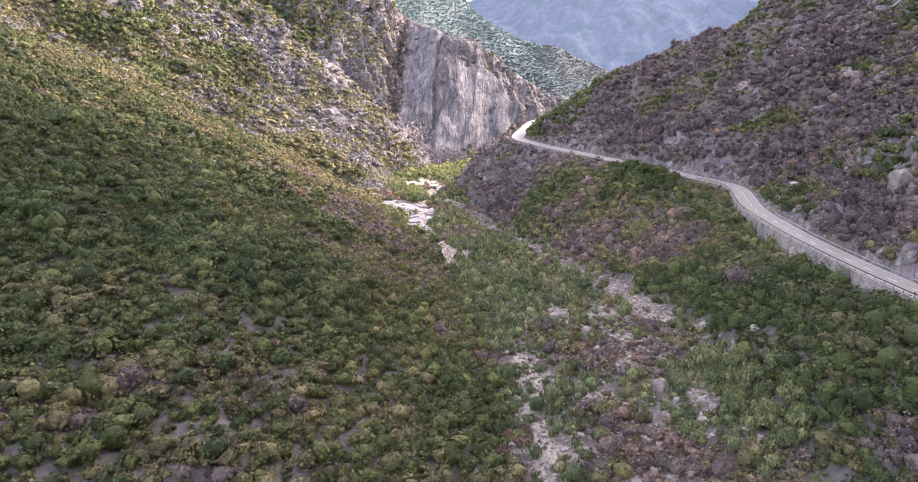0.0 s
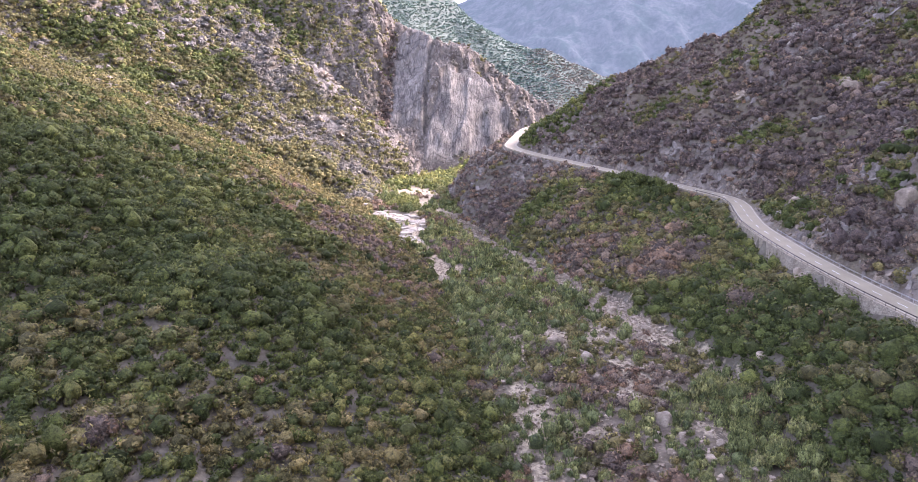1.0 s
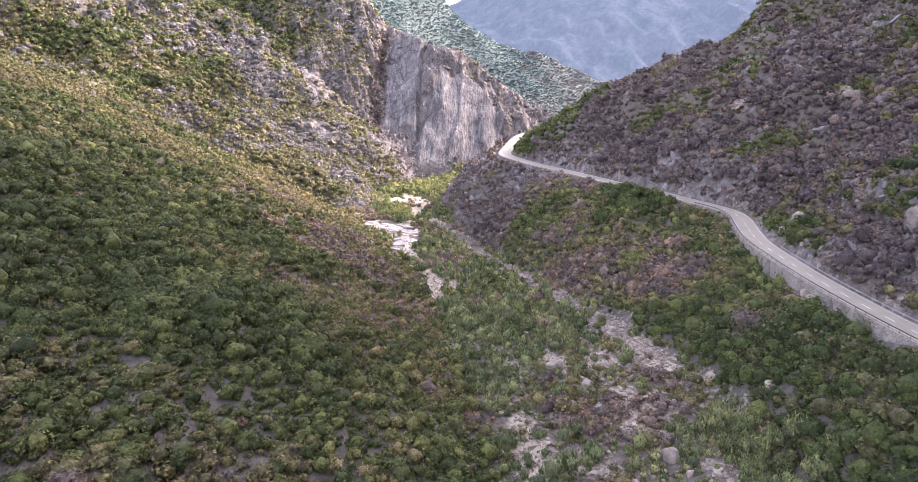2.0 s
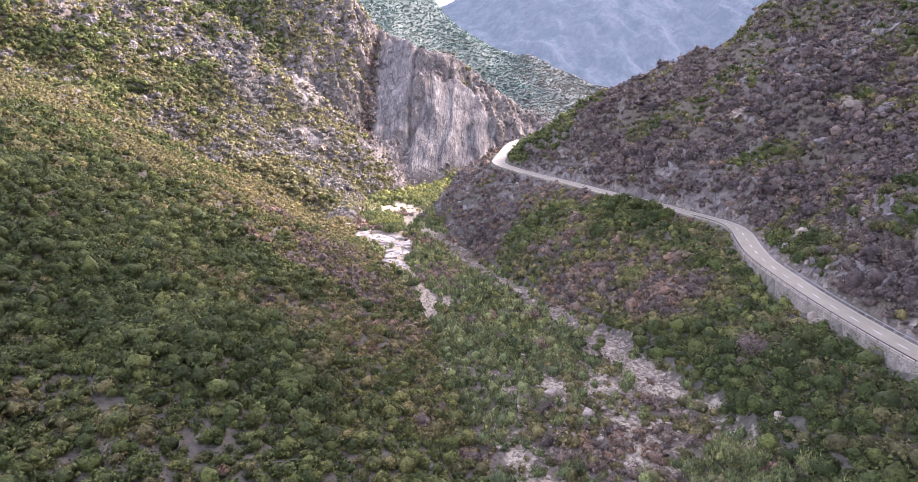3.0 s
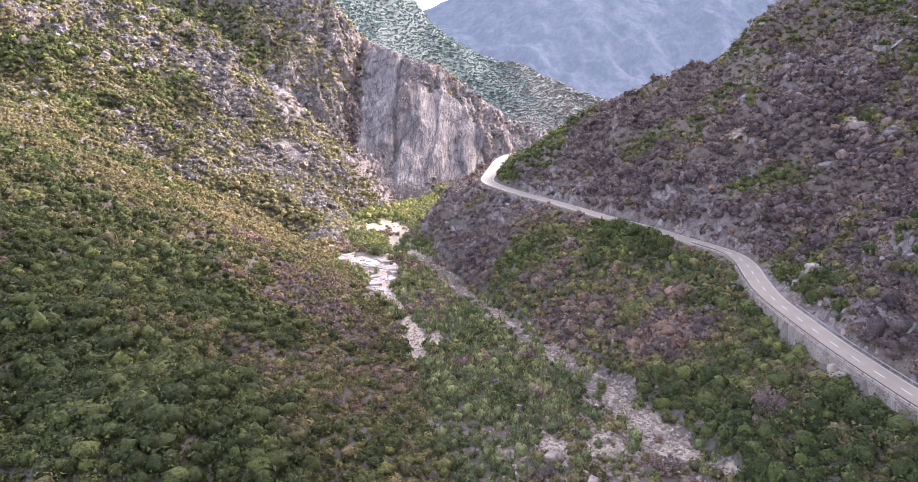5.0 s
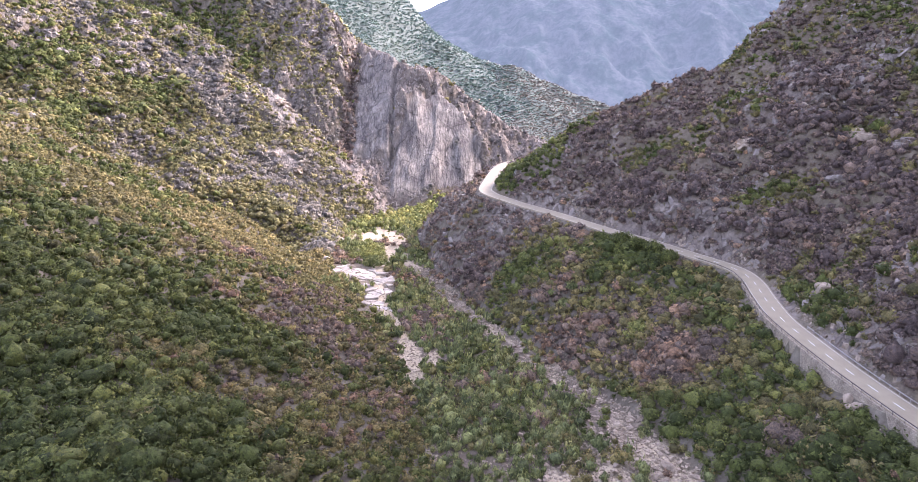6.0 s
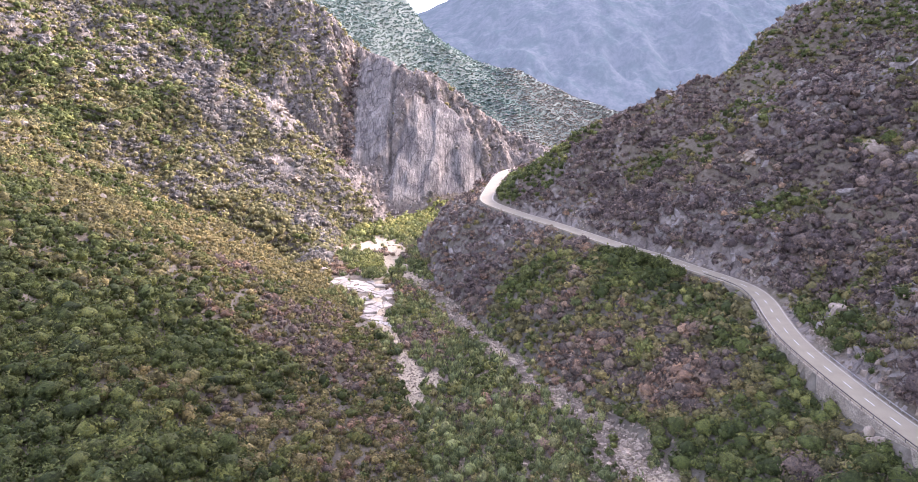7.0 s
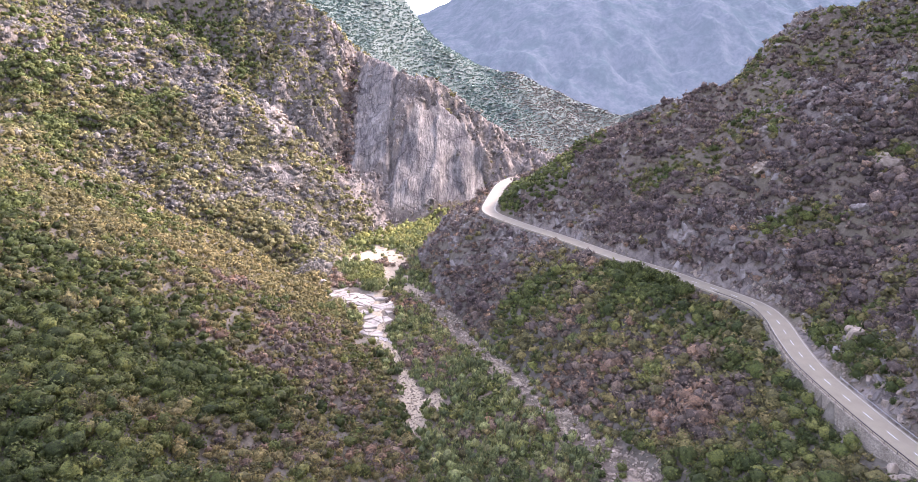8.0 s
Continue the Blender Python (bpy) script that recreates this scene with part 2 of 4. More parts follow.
# haze put into the far ridge: paler teal leaves, contrast flattened here and below
MAT_HAZY_RIDGE = leaf_material("hazy_ridge_woodland", (0.10, 0.165, 0.142), (0.13, 0.195, 0.165), (0.155, 0.205, 0.165), contrast=0.25)
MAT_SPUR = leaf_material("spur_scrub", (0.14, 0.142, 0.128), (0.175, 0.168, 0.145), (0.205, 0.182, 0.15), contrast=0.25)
MAT_HEATH = leaf_material("purple_heath", (0.132, 0.10, 0.087), (0.182, 0.138, 0.118), (0.232, 0.174, 0.134))
# grey leaves shifted towards blue, which puts the mountain's haze into their colour
MAT_HAZY_GREY = leaf_material("hazy_grey_maquis", (0.14, 0.132, 0.118), (0.195, 0.18, 0.158), (0.245, 0.222, 0.185))
MAT_BARK = rock_material("bark", (0.05, 0.04, 0.03), (0.13, 0.10, 0.08), 3.0, 0.3)

# ---- shape of the land ----
def hashed(ix, iy, seed):
    h = (ix.astype(np.int64) * 374761393 + iy.astype(np.int64) * 668265263 + seed * 1442695) & 0xFFFFFFFF
    h = ((h ^ (h >> 13)) * 1274126177) & 0xFFFFFFFF
    return ((h ^ (h >> 16)) & 0xFFFFFF) / 0xFFFFFF


def vnoise(x, y, seed=0):
    ix, iy = np.floor(x), np.floor(y)
    fx, fy = x - ix, y - iy
    fx, fy = fx * fx * (3 - 2 * fx), fy * fy * (3 - 2 * fy)
    a, b = hashed(ix, iy, seed), hashed(ix + 1, iy, seed)
    c, d = hashed(ix, iy + 1, seed), hashed(ix + 1, iy + 1, seed)
    return (a + (b - a) * fx) * (1 - fy) + (c + (d - c) * fx) * fy - 0.5


def fbm(x, y, seed=0, octaves=4, gain=0.5):
    out, amp = np.zeros(np.shape(x)), 1.0
    for k in range(octaves):
        out += amp * vnoise(x * 2**k + 17.3 * k, y * 2**k - 9.1 * k, seed + k)
        amp *= gain
    return out


def step(a, b, x):
    t = np.clip((x - a) / (b - a), 0, 1)
    return t * t * (3 - 2 * t)


# the road's centre line, from the near end to the far side of the spur
ROAD = [(150, -160, 20), (125, -40, 21), (104, 50, 21.5), (92, 105, 22), (86.5, 140, 22.4), (84.2, 169.6, 22.8), (83.7, 191.5, 23.4),
        (84.3, 206.9, 23.8), (87.1, 221.8, 24.2), (90.9, 238.1, 24.4), (90.2, 251, 24.7), (80.1, 267.9, 25.6), (71.5, 281, 26.5),
        (60.6, 295.1, 27.2), (51.1, 312.4, 27.6), (42.2, 327.5, 28.1), (31.8, 342, 28.8), (23.4, 353, 29.9), (17.9, 361.5, 30.8),
        (16.3, 371, 31.4), (18.6, 385.5, 32.2), (22.4, 403, 33.6), (26.3, 418, 35.2), (32, 429, 36.8), (44, 442, 38), (62, 463, 39.5), (95, 500, 41), (150, 560, 44), (260, 700, 50)]


def spline(points, gap):
    p = np.array(points, float)
    p = np.vstack([2 * p[0] - p[1], p, 2 * p[-1] - p[-2]])
    out = []
    for a, b, c, d in zip(p[:-3], p[1:-2], p[2:-1], p[3:]):
        for t in np.linspace(0, 1, max(2, int(np.linalg.norm(c - b) / gap)), endpoint=False):
            out.append(0.5 * (2 * b + (c - a) * t + (2 * a - 5 * b + 4 * c - d) * t**2 + (3 * b - a - 3 * c + d) * t**3))
    out.append(p[-2])
    return np.array(out)


LINE = spline(ROAD, 1.5)
TAN = np.gradient(LINE[:, :2], axis=0)
TAN /= np.linalg.norm(TAN, axis=1)[:, None]
HALF_ROAD = 3.1


def road_at(x, y):
    """Signed distance to the road's centre line (uphill positive) and the road's height there."""
    x, y = np.ravel(x), np.ravel(y)
    s, z = np.empty(len(x)), np.empty(len(x))
    for k in range(0, len(x), 20000):
        px, py = x[k:k + 20000], y[k:k + 20000]
        d2 = (px[:, None] - LINE[:, 0]) ** 2 + (py[:, None] - LINE[:, 1]) ** 2
        n = d2.argmin(1)
        side = (px - LINE[n, 0]) * TAN[n, 1] - (py - LINE[n, 1]) * TAN[n, 0]
        s[k:k + 20000] = np.sqrt(d2[np.arange(len(n)), n]) * np.where(side >= 0, 1, -1)
        z[k:k + 20000] = LINE[n, 2]
    return s, z


def left_bank(y):
    return np.interp(y, [-300, 60, 130, 190, 240, 270, 300, 335, 400, 430, 455, 480, 510, 560, 640, 900],
                     [40, 8, 2, -10, -19, -28, -38, -57, -63, -62, -46, -20, 8, 55, 140, 300])


def right_bank(y):
    return np.interp(y, [-300, 60, 130, 165, 190, 215, 240, 270, 300, 335, 400, 430, 455, 480, 510, 560, 640, 900],
                     [90, 52, 57, 52, 47, 38, 28, 16, 6, -8, -20, -8, 8, 24, 44, 88, 175, 340])


def floor_z(y):
    return np.interp(y, [-300, 60, 120, 165, 190, 217, 245, 280, 300, 325, 345, 420, 500, 700], [6, 3.6, 3.0, 3.2, 1.8, 0.3, -0.4, -2.8, -3.2, -2.0, -1.2, -1, 2, 12])


def strip_x(y):
    """Line of the dry stony channel along the foot of the spur."""
    return np.interp(y, [60, 113, 152, 171, 200, 223, 253, 285, 318, 345, 390, 430], [40, 42, 44, 44, 38, 28, 15.5, 5, -6, -20, -30, -42])


def land(x, y):
    """Height, rockiness and sand of the land at x, y (flat arrays)."""
    s, zr = road_at(x, y)
    lb, rb, zf = left_bank(y), right_bank(y), floor_z(y)
    big, mid = fbm(x / 45, y / 45, 3, 4), fbm(x / 11, y / 11, 8, 4)
    # valley floor
    h = zf + 0.8 * mid
    sand = np.zeros(len(x))
    # near slope on the west side
    u = np.maximum(lb - x, 0)
    grad = np.interp(y, [0, 100, 130, 180, 250, 340], [0.24, 0.25, 0.31, 0.42, 0.47, 0.53])
    crest = np.interp(x, [-400, -230, -160, -117, -66, -40], [300, 325, 345, 357, 338, 330])
    near = zf + grad * u * (1 - 0.5 * np.exp(-u / 10)) + big * np.minimum(u * 0.15, 9) + mid * np.minimum(u * 0.05, 2.2)
    near -= 0.5 * np.maximum(y - crest, 0)
    # mountain beyond it
    u2 = np.maximum(np.minimum(lb, -42) - x, 0)
    far = zf + 14 * (1 - np.exp(-u2 / 28)) + 0.40 * np.minimum(u2, 80) + 0.33 * np.maximum(u2 - 80, 0) + 0.20 * (y - 421) * (1 - np.exp(-u2 / 30)) + big * np.minimum(u2 * 0.25, 16) + mid * 3.0
    far -= 13 * np.exp(-((y - crest - 24) / 15) ** 2) * step(-60, -90, x)
    far -= 0.75 * np.maximum(y - 690, 0)
    far = np.where(u2 > 0, far, -50)
    # cliff
    foot = 470 + (x + 50) * 0.35
    rise = np.interp(x, [-190, -165, -120, -96, -75, -60, -42, -10, 20, 55, 110], [0.62, 0.68, 0.78, 0.80, 0.72, 0.74, 0.95, 1.03, 0.98, 0.72, 0.6])
    top = np.interp(x, [-600, -300, -150, -120, -96, -78, -60, -44, -30, -11, 8, 31, 49, 68, 110, 200], [380, 290, 178, 153, 137, 116, 109, 102, 96, 90, 78, 61, 47, 40, 30, 10])
    rib = fbm(x / 7, y / 60, 21, 4, 0.55)
    wide = fbm(x / 26, y / 90, 31, 3)
    crack = np.abs(fbm((x + 0.35 * y) / 9, (y - 0.2 * x) / 22, 27, 4, 0.6))
    joint = np.abs(fbm((x - 0.5 * y) / 15, (y + 0.5 * x) / 30, 29, 3, 0.6))
    wx, wy = x + 6 * wide + 0.3 * y, y + 8 * mid
    slabs = 4.5 * hashed(np.floor(wx / 9), np.floor(wy / 13), 5) + 2.0 * hashed(np.floor(wx / 4), np.floor((wy + 0.5 * x) / 6), 6)
    spur = step(415, 455, y) * step(660, 610, y) * step(-120, -175, x) * np.clip(0.55 + fbm(x / 38, y / 38, 35, 2) * 2.2, 0, 1)
    ledgy = np.maximum(spur, 0.75 * step(-170, -120, x) * step(455, 490, y))
    far = np.where(u2 > 0, far + ledgy * (crack * 9 + joint * 8 + slabs * 1.1 - 4), far)
    bare = np.maximum(np.exp(-((x + 116 + 0.2 * (y - 510)) / 13) ** 2 - ((y - 512) / 36) ** 2), np.exp(-((x + 103) / 12) ** 2 - ((y - 450) / 10) ** 2))
    # two bare sheets of granite: a tall flake beside the gully and the great arched slab
    flake = step(-73, -69, x + wide * 5) * step(-39, -43, x + wide * 5) * step(503, 516, y + wide * 18) * step(602, 590, y)
    arch = 33 * np.sqrt(1 - np.clip((y - 483) / 72, 0, 1) ** 2.4)
    slab_ = step(-1, 3, arch - np.abs(x + 7 + wide * 5)) * step(474, 482, y)
    dome = np.maximum(flake, slab_)
    rugged = step(0, 25, y - foot) * (1 - 0.86 * dome)
    cl = rise * (y - foot) + wide * 6 * step(0, 25, y - foot) + (mid * 3 - 1.5 + crack * 10 + joint * 9 + slabs * 1.3 - 4) * rugged
    cl += dome * (rib * 1.0 + 2.2 + 2.5 * slab_ * (1 - ((x + 7) / 36) ** 2))
    # shelves across the sheets, the crack between them and the dark gully beside the flake
    cl += (3.4 * step(-0.1, 0.35, np.sin((y - foot) / 11.0 - x / 26 + wide * 7)) - 1.4) * step(0, 20, y - foot) * (0.6 + 0.4 * (1 - dome))
    cl -= 8 * np.exp(-((x + 41 + wide * 5) / 2.4) ** 2) * step(495, 510, y) * step(600, 590, y)
    cl -= 8 * np.exp(-((x + 73 + 0.045 * (y - 500)) / 5.0) ** 2) * step(485, 515, y)
    ridge = top + fbm(x / 16, y / 16, 41, 4) * 6
    cl = np.minimum(cl, ridge - 0.35 * np.maximum(y - foot - top / rise, 0))
    cl = np.where((y > foot) & (x < 260), cl, -50)
    west = np.maximum(np.maximum(near, far), np.where(x < lb + 30, cl, -50))
    h = np.where(x < lb, np.maximum(west, h), h)
    h = np.where((y > 470) & (x >= lb), np.maximum(h, cl), h)
    # slope between the valley floor and the road
    w = np.maximum(x - rb, 0)
    drop = 1.0 + 2.9 * np.exp(-((y - 186) / 22) ** 2) + 2.2 * np.exp(-((y - 146) / 14) ** 2)
    edge = np.maximum(-s - HALF_ROAD - 0.9, 0)
    t = w / np.maximum(w + edge, 0.1)
    below = zf + (zr - drop - zf) * t**0.72 + (mid * 2.2 + big * 4) * np.minimum(np.minimum(w, edge) / 12, 1)
    crag = step(300, 330, y) * step(460, 430, y)
    below += crag * (fbm(x / 5, y / 5, 51, 4) * 5) * np.minimum(edge / 5, 1) * np.minimum(w / 5, 1)
    h = np.where((w > 0) & (s < 0), below, h)
    # spur and hill above the road
    v = np.maximum(s - HALF_ROAD - 1.0, 0)
    up = np.minimum(v, 6) + 0.8 * np.clip(v - 6, 0, 44) + 0.40 * np.clip(v - 50, 0, 220) + 0.25 * np.maximum(v - 270, 0)
    lee = np.interp(x, [75, 95, 110, 125, 150, 175], [362, 366, 374, 384, 420, 425])
    up *= 1 - 0.72 * step(lee, lee + 115, y)
    up += 17 * step(120, 158, x) * step(70, 120, v) * step(330, 385, y)
    # unseen high shoulder added farther up the hill to shade the lower valley
    up += 620 * step(0.775, 0.93, x / np.maximum(y - 60, 1)) * step(-345, -313, 0.469 * x - 0.883 * y) * step(90, 180, v)
    base = zr + (28 - zr) * step(12, 75, v)
    above = base + up + (big * 12 + mid * 4.0 + np.abs(fbm(x / 6, y / 9, 61, 3)) * 5 - 1) * np.minimum(v / 14, 1)
    h = np.where(s > 0, above, h)
    h = np.where(np.abs(s) <= HALF_ROAD + 1.0, zr - 0.3, h)
    h = np.where((s < 0) & (-s > HALF_ROAD + 0.9) & (-s < HALF_ROAD + 1.0) & (w > 0), zr - drop, h)
    # ridge across the valley and the country beyond
    cross = np.interp(x, [-900, -400, -160, -74, -55, -29, -4, 35, 64, 106, 150, 193, 215, 255, 320, 800], [540, 400, 272, 214, 190, 160, 141, 116, 105, 92, 73, 57, 53, 68, 85, 60])
    back = cross + fbm(x / 60, y / 60, 71, 5) * 14 - 6 - 0.52 * np.abs(y - 880)
    h = np.where(y > 640, np.maximum(h, back), h)
    # rock and sand cover
    rock = 0.25 + 0.0 * x
    rock = np.where(s > 3, 0.44 + big * 0.5, rock)
    rock = np.where((s > 3) & (s < 11), np.maximum(rock, 0.48 + mid * 0.5), rock)
    rock = np.where((s < 0) & (w > 0), 0.22 + 0.24 * crag + crag * mid * 0.6, rock)
    rock = np.where(x < lb, 0.10 + big * 0.2, rock)
    rock = np.where((x < lb) & (y > 370), 0.24 + big * 0.6 + 0.25 * step(470, 520, y) * step(-160, -90, x), rock)
    rock = np.where((x < lb) & (y > 370), np.maximum(np.maximum(rock, spur * 0.5), bare * (0.75 + wide * 0.5)), rock)
    face = step(2, 14, y - foot) * step(-150, -105, x) * (cl >= h - 0.5)
    rock = np.where(face > 0, np.maximum(rock, face * (0.72 + wide * 0.6 + crack * 0.3 + 0.35 * dome)), rock)
    rugged_ = step(-165, -125, x + wide * 30) * step(458, 490, y + 0.25 * (x + 100) + wide * 25) * (x < lb)
    rock = np.maximum(rock, rugged_ * (0.62 + wide * 0.55 + mid * 0.35))
    rock = np.where(y > 660, 0.08, rock)
    inside = (x > lb - 2) & (x < rb + 2) & (s < 0)
    st = np.exp(-((x - strip_x(y)) / np.interp(y, [100, 180, 205, 230, 300, 420], [9, 8, 8, 6.0, 4.5, 7])) ** 2)
    sand = np.where(inside, st * ((0.46 + 0.14 * step(228, 205, y)) * step(150, 170, y) + mid * 0.8), 0)
    ch = np.interp(y, [205, 232, 262, 292, 330, 400, 425], [-12, -14, -19, -28, -36, -30, -44])
    wd = np.interp(y, [205, 215, 235, 262, 290, 335, 352, 380, 405, 440], [0.1, 3.0, 4.5, 1.8, 2.5, 3, 6, 6, 8, 2])
    sand = np.maximum(sand, np.where((y > 205) & (y < 430), np.exp(-((x - ch) / wd) ** 2), 0))
    for bx, by, rx, ry in ((-48, 404, 12, 15), (-66, 398, 8, 9), (-8, 236, 3.0, 6), (-33, 396, 5, 14)):
        sand = np.maximum(sand, 1.1 * np.exp(-((x - bx) / rx) ** 2 - ((y - by) / ry) ** 2))
    gravel = np.exp(-((x - np.interp(y, [60, 100, 120, 150, 172], [11, 10.5, 9.5, 8.5, 9])) / 4.5) ** 2) * step(185, 165, y)
    sand = np.maximum(sand, gravel * (0.62 + mid * 0.5))
    sand = np.maximum(sand, np.where(inside & (y < 190), 0.27 + 0.12 * step(40, 34, x) * step(175, 160, y) + mid * 0.55, 0))
    sand = np.where((y > 640) | (x < lb - 1), 0, sand)
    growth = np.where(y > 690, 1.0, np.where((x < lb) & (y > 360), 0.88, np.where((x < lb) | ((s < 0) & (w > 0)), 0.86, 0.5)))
    slab = np.maximum(dome * face, np.where(x < lb, 0.7 * bare, 0))
    return h, rock, sand, s, growth, slab


def spaced(stops):
    out = []
    for (a, n), (b, _) in zip(stops[:-1], stops[1:]):
        out += list(np.linspace(a, b, n, endpoint=False))
    return np.array(out + [stops[-1][0]])


def sheet(name, co, nx, ny, material):
    i = np.arange((nx - 1) * (ny - 1))
    a = i // (nx - 1) * nx + i % (nx - 1)
    return mesh_of(name, co, np.stack([a, a + 1, a + nx + 1, a + nx], 1), material, smooth=True)


def mesh_of(name, co, quads, material, smooth=False, tint=None):
    """A mesh object from arrays of corners and faces of one kind."""
    me = bpy.data.meshes.new(name)
    k = quads.shape[1]
    me.vertices.add(len(co))
    me.vertices.foreach_set("co", np.ascontiguousarray(co, np.float32).ravel())
    me.loops.add(quads.size)
    me.loops.foreach_set("vertex_index", np.ascontiguousarray(quads, np.int32).ravel())
    me.polygons.add(len(quads))
    me.polygons.foreach_set("loop_start", np.arange(0, quads.size, k, dtype=np.int32))
    me.polygons.foreach_set("use_smooth", np.full(len(quads), smooth))
    if tint is not None:
        me.attributes.new("tint", "FLOAT", "POINT").data.foreach_set("value", np.ascontiguousarray(tint, np.float32))
    me.update(calc_edges=True)
    me.materials.append(material)
    return new(name, me)


GX = spaced([(-4200, 10), (-900, 20), (-420, 40), (-270, 100), (-112, 170), (82, 66), (190, 40), (420, 14), (1000, 10), (4200, 1)])
GY = spaced([(-4000, 10), (-700, 16), (40, 12), (75, 235), (462, 165), (640, 50), (1000, 12), (1700, 8), (4600, 1)])
gx, gy = [a.ravel() for a in np.meshgrid(GX, GY)]
gh, grock, gsand, gs, ggrowth, gslab = land(gx, gy)
ground = tagged(sheet("ground", np.stack([gx, gy, gh], 1), len(GX), len(GY), MAT_GROUND), "rocky river valley ground with dry sandy bed", "valley", kind="structure")
for key, values in (("rock", grock), ("sand", gsand), ("growth", ggrowth), ("slab", np.clip(gslab * 1.6, 0, 1))):
    ground.data.attributes.new(key, "FLOAT", "POINT").data.foreach_set("value", values.astype(np.float32))


def height(x, y):
    """Height of the ground sheet itself, between its own grid lines."""
    x, y = np.asarray(x, float), np.asarray(y, float)
    i, j = np.clip(np.searchsorted(GX, x) - 1, 0, len(GX) - 2), np.clip(np.searchsorted(GY, y) - 1, 0, len(GY) - 2)
    fx, fy = (x - GX[i]) / (GX[i + 1] - GX[i]), (y - GY[j]) / (GY[j + 1] - GY[j])
    H = gh.reshape(len(GY), len(GX))
    return (H[j, i] * (1 - fx) + H[j, i + 1] * fx) * (1 - fy) + (H[j + 1, i] * (1 - fx) + H[j + 1, i + 1] * fx) * fy


def far_mountain(name, x0, x1, y0, y1, crest, seed, material, label):
    nx, ny = 300, 110
    xs, ys = np.linspace(x0, x1, nx), np.linspace(y0, y1, ny)
    X, Y = [a.ravel() for a in np.meshgrid(xs, ys)]
    t = (Y - y0) / (y1 - y0)
    top = np.interp(X, *zip(*crest))
    ribs = fbm(X / 150, Y / 240, seed, 4, 0.55) - 0.8 * np.abs(fbm(X / 90, Y / 170, seed + 2, 3, 0.55))
    small = fbm(X / 36, Y / 60, seed + 5, 4, 0.6)
    Z = top * t**0.8 + (ribs * 62 + small * 20) * np.minimum(t * 5, 1) * (1.05 - t) + fbm(X / 30, Y / 30, seed + 9, 3) * 8 * t
    return tagged(sheet(name, np.stack([X, Y, Z - 20], 1), nx, ny, material), label, "mountain", kind="structure")


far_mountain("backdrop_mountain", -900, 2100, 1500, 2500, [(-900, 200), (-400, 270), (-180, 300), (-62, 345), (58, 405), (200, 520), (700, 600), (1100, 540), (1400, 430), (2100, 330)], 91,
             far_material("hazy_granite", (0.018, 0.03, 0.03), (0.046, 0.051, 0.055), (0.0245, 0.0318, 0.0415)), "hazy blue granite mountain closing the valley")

# ---- plants ----
def unit(v):
    return v / np.maximum(np.linalg.norm(v, axis=-1, keepdims=True), 1e-9)


def ico(level):
    bm = bmesh.new()
    bmesh.ops.create_icosphere(bm, subdivisions=level, radius=1.0)
    faces = [[v.index for v in f.verts] for f in bm.faces if f.calc_center_median().z > -0.45]
    co = np.array([v.co[:] for v in bm.verts])
    bm.free()
    return co, np.array(faces)


DOMES = {1: ico(1), 2: ico(2)}


def lobed(n, rng):
    lobes = rng.normal(size=(n, 9, 3))
    lobes[..., 2] = np.abs(lobes[..., 2])
    return unit(lobes)


def swelling(d, lobes):
    near = np.einsum("nkc,nlc->nkl", d, lobes).max(2)
    return 0.60 + 0.44 * np.clip(near, 0, 1) ** 5


